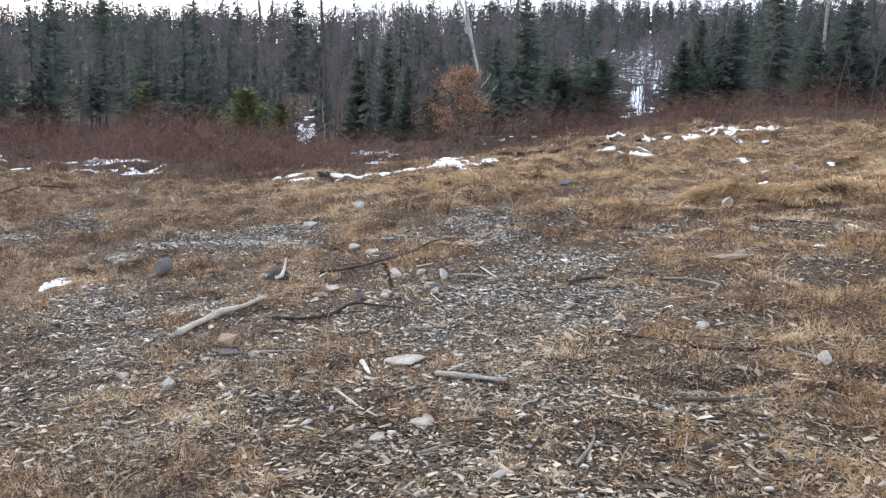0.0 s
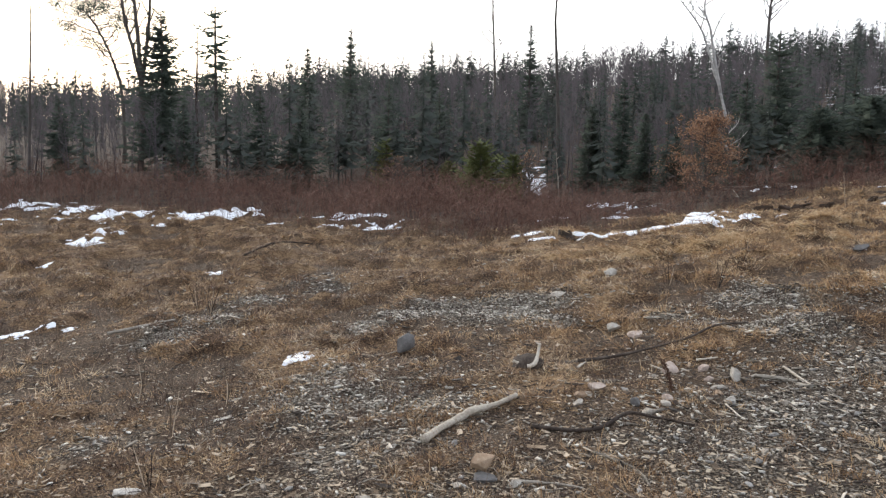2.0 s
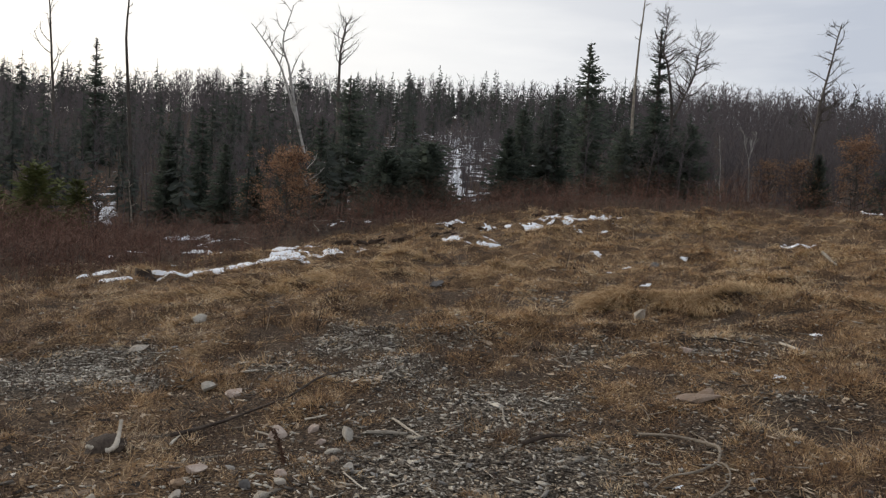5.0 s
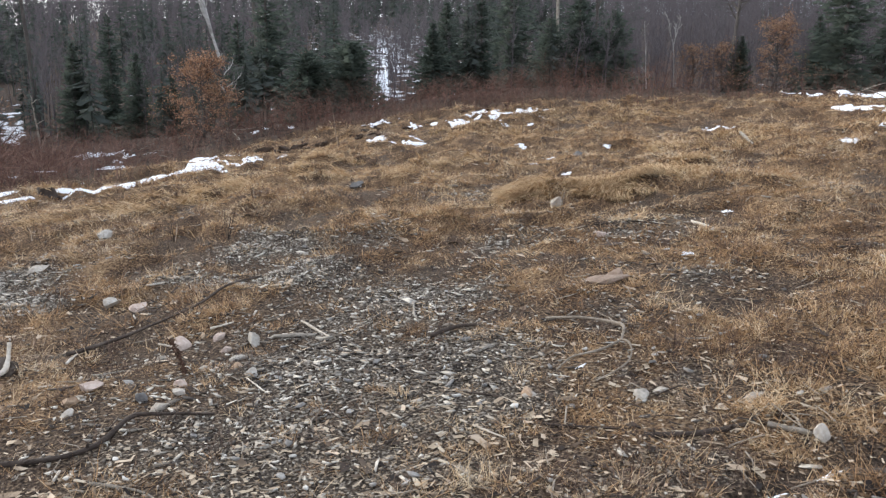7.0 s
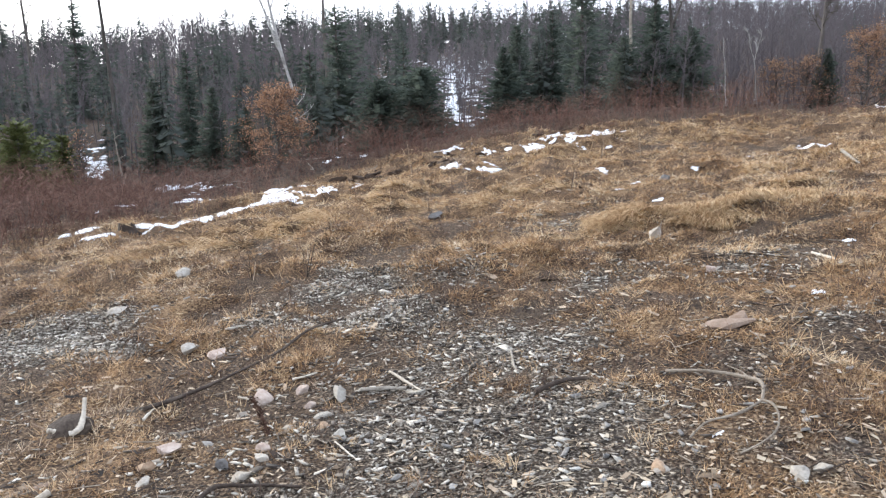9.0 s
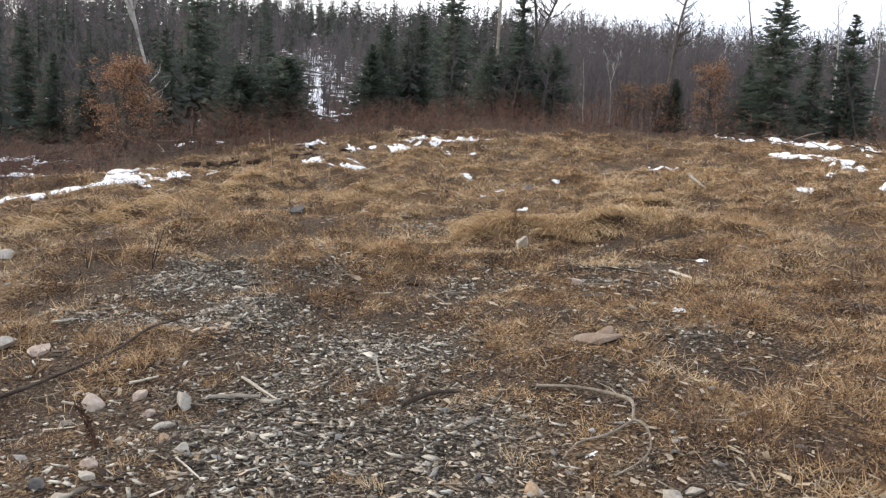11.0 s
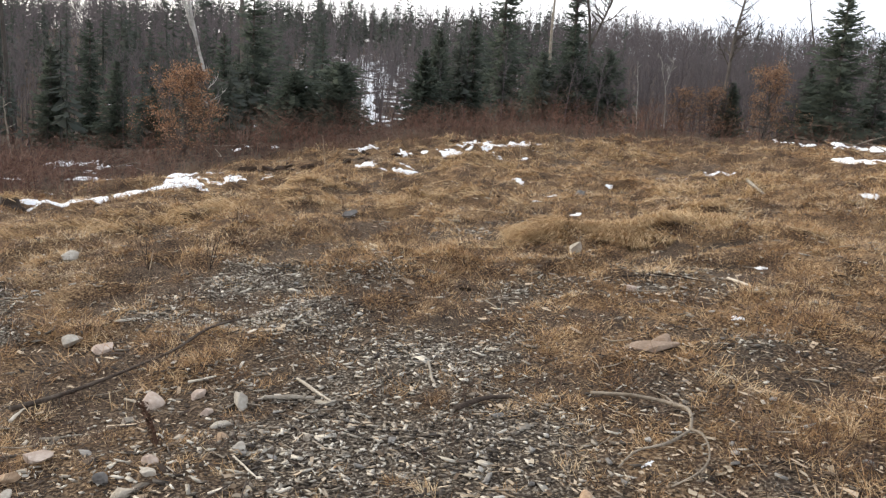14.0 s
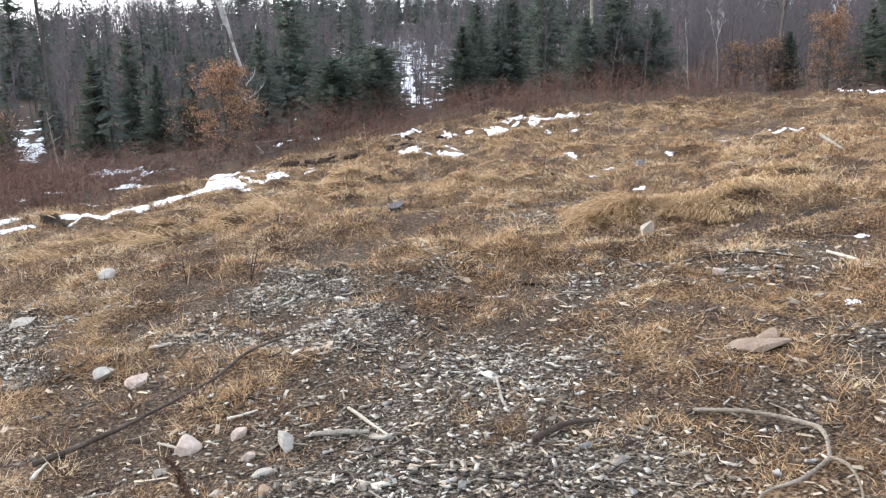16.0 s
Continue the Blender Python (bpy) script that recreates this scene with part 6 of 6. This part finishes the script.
def grass():
    rng = np.random.default_rng(901)
    s, brown = Soup(), Soup()
    # tufts
    n = 31000
    x, y = scattered(rng, n, -58, 64, 1.6, 31)
    bx, by = behind(rng, 4600)
    x, y, n = np.append(x, bx), np.append(y, by), n + len(bx)
    keep = (rng.random(n) < grass_cover(x, y)) & (field_edge(x, y) < 1.5)
    x, y = x[keep], y[keep]
    per = 42
    d = np.hypot(x, y)
    size = np.exp(rng.normal(0, 0.4, len(x)))
    r = np.repeat((0.035 + 0.008 * d) * size, per)
    tx, ty, td = np.repeat(x, per), np.repeat(y, per), np.repeat(d, per)
    n = len(tx)
    a = rng.uniform(0, 6.283, n)
    q = r * np.sqrt(rng.random(n))
    tx, ty = tx + q * np.cos(a), ty + q * np.sin(a)
    comb = np.repeat(rng.uniform(0, 6.283, len(x)), per)
    ok = cleared(tx, ty)
    tall = np.repeat(rng.uniform(0.6, 1.3, len(x)) * size ** 0.6, per)[ok]
    tx, ty, td, a, comb = tx[ok], ty[ok], td[ok], a[ok], comb[ok]
    n = len(tx)
    tall *= (0.6 + 0.8 * vnoise(tx, ty, 1.1, 41)) * (0.6 + 0.8 * vnoise(tx, ty, 0.6, 34))
    length = rng.uniform(0.02, 0.075, n) * tall * (1 + 0.045 * td)
    head = np.where(rng.random(n) < 0.5, comb, a) + rng.normal(0, 0.7, n)
    dull = np.repeat(rng.random(len(x)) < 0.10 + 0.16 * smooth(3.0, 0.8, x) + 0.46 * smooth(0.3, -3.5, x + 1.5 * (vnoise(x, y, 1.5, 45) - 0.5)), per)[ok]
    rise = rng.uniform(0.05, 0.95, n)
    for pick, heap in ((dull, brown), (~dull, s)):
        heap.add(*short_blades(rng, tx[pick], ty[pick], length[pick], 0.0015 + 0.0005 * td[pick], rise[pick], head[pick]))
    k = rng.random(n) < 0.06
    m = int(k.sum())
    s.add(*straws(rng, tx[k], ty[k], rng.uniform(0.05, 0.13, m) * tall[k], 0.0012 + 0.0004 * td[k], rng.uniform(0.1, 1.0, m), head[k], rng.uniform(0.3, 1.5, m)))
    # loose straws lying flat
    n = 46000
    x, y = scattered(rng, n, -60, 66, 1.5, 20)
    keep = (rng.random(n) < 0.25 + 0.75 * grass_cover(x, y) - 0.2 * shale(x, y)) & cleared(x, y)
    x, y = x[keep], y[keep]
    n = len(x)
    s.add(*straws(rng, x, y, rng.uniform(0.04, 0.12, n), 0.0011 + 0.0004 * np.hypot(x, y), rng.uniform(0.0, 0.25, n), rng.uniform(0, 6.283, n), rng.uniform(0.0, 0.4, n)))
    tagged(new("dry_grass", s.mesh("dry_grass", M["straw"])), "short tufts of dry straw-coloured grass", "grass", kind="stuff")
    tagged(new("brown_grass", brown.mesh("brown_grass", M["brown_straw"])), "low brown dead grass and forbs", "grass", kind="stuff")
    # long grass laid over by snow
    t = Soup()
    for cx, cy, rx, ry, head, count in ((4.7, 8.5, 0.75, 0.50, 3.6, 7000), (5.5, 8.25, 0.75, 0.48, 3.9, 7000), (6.4, 8.45, 0.75, 0.5, 3.8, 5500), (2.8, 13.3, 1.0, 0.9, 3.7, 2400), (3.6, 14.6, 0.9, 0.8, 3.6, 1800), (7.4, 9.2, 0.7, 0.5, 3.9, 1600), (-0.2, 11.2, 1.0, 0.5, 3.4, 1800), (1.2, 12.0, 1.0, 0.6, 3.5, 1800), (9.5, 11.0, 1.2, 0.8, 3.7, 2200), (11.5, 13.0, 1.6, 1.0, 3.8, 2200), (5.6, 12.6, 1.4, 0.9, 3.7, 2200), (8.4, 17.5, 1.6, 1.1, 3.7, 1800), (13.0, 18.5, 2.0, 1.4, 3.7, 2000)):
        a, q = rng.uniform(0, 6.283, count), np.sqrt(rng.random(count))
        x, y = cx + rx * q * np.cos(a), cy + ry * q * np.sin(a)
        dist = np.hypot(x, y)
        ok = cleared(x, y) & (rng.random(count) < np.clip(3.6 * (vnoise(x, y, 0.28, 44) - 0.42), 0.03, 1))
        x, y, dist = x[ok], y[ok], dist[ok]
        m = len(x)
        t.add(*straws(rng, x, y, rng.uniform(0.15, 0.40, m), 0.0024 + 0.0005 * dist, rng.uniform(0.1, 0.75, m), head + rng.normal(0, 0.3, m) + 2.2 * (vnoise(x, y, 0.35, 43) - 0.5), rng.uniform(0.5, 1.4, m)))
    return tagged(new("long_grass", t.mesh("long_grass", M["matted"])), "long pale grass matted down by snow", "grass", kind="stuff")


grass()


def low_weeds():
    """Dark dead weed sprigs in clumps through the grass, added as the shade of its hummocks, thickest to the west and
    at the edge.
    """
    rng = np.random.default_rng(951)
    n = 32000
    x, y = scattered(rng, n, -58, 62, 2.6, 28)
    clump = 0.5 * vnoise(x, y, 0.9, 81) + 0.5 * vnoise(x, y, 0.3, 82)
    amount = np.clip((clump - 0.42) * 3.0, 0, 1) * np.interp(np.degrees(np.arctan2(x, y)), [-58, -20, 0, 20, 62], [1.5, 1.4, 1.0, 0.9, 0.9])
    keep = (rng.random(n) < amount) & (field_edge(x, y) < 0.5) & cleared(x, y)
    x, y = x[keep], y[keep]
    per = 5
    x, y = np.repeat(x, per) + rng.normal(0, 0.03, len(x) * per), np.repeat(y, per) + rng.normal(0, 0.03, len(y) * per)
    n = len(x)
    d = np.hypot(x, y)
    v, f = short_blades(rng, x, y, rng.uniform(0.04, 0.19, n) * (0.8 + 0.02 * d), 0.0016 + 0.0005 * d, rng.uniform(0.2, 1.4, n), rng.uniform(0, 6.283, n))
    return tagged(new("dead_weeds", fast_mesh("dead_weeds", v, f, M["weeds"])), "dark brown weed sprigs added as hummock shade through the grass", "weeds", kind="stuff")


low_weeds()


# ---- larger flakes of shale, lying loose ----
def shale_bed():
    b = base("shale_bed", 1.3, 4.6, "larger flat grey shale flakes lying on gravel", "shale")
    o = np.array(b.location)
    rng = np.random.default_rng(821)
    shapes = []
    for k in range(8):
        corners = int(rng.integers(4, 7))
        a = np.sort(rng.uniform(0, 6.283, corners) * 0.35 + np.arange(corners) * 6.283 / corners)
        rx, ry, th = rng.uniform(0.026, 0.042), rng.uniform(0.013, 0.024), rng.uniform(0.004, 0.008)
        rim = np.stack((np.cos(a) * rx, np.sin(a) * ry), 1)
        v = np.vstack((np.column_stack((rim * 0.9, np.full(corners, th))), np.column_stack((rim, np.full(corners, th * 0.4))), np.column_stack((rim * 0.85, np.full(corners, -th)))))
        f = [(0, i, i + 1) for i in range(1, corners - 1)]
        for ring in (0, corners):
            for i in range(corners):
                q = (i + 1) % corners
                f += [(ring + i, ring + corners + i, ring + corners + q), (ring + i, ring + corners + q, ring + q)]
        shapes.append(Soup().add(v, f).mesh("flake", M["flake"]))
    x, y = scattered(rng, 4000, -40, 52, 2.2, 10)
    keep = rng.random(4000) < shale(x, y)
    x, y = x[keep][:280], y[keep][:280]
    for n in range(len(x)):
        ob = part("flake", shapes[n % 8], b)
        size = rng.uniform(0.6, 1.25)
        z = float(ground_z(x[n], y[n]) + relief(x[n:n + 1], y[n:n + 1])[0]) + 0.010
        ob.matrix_local = Matrix.Translation(Vector((x[n], y[n], z)) - Vector(o)) @ Euler((rng.normal(0, 0.22), rng.normal(0, 0.22), rng.uniform(0, 6.283))).to_matrix().to_4x4() @ Matrix.Diagonal((size, size, 1, 1))


shale_bed()
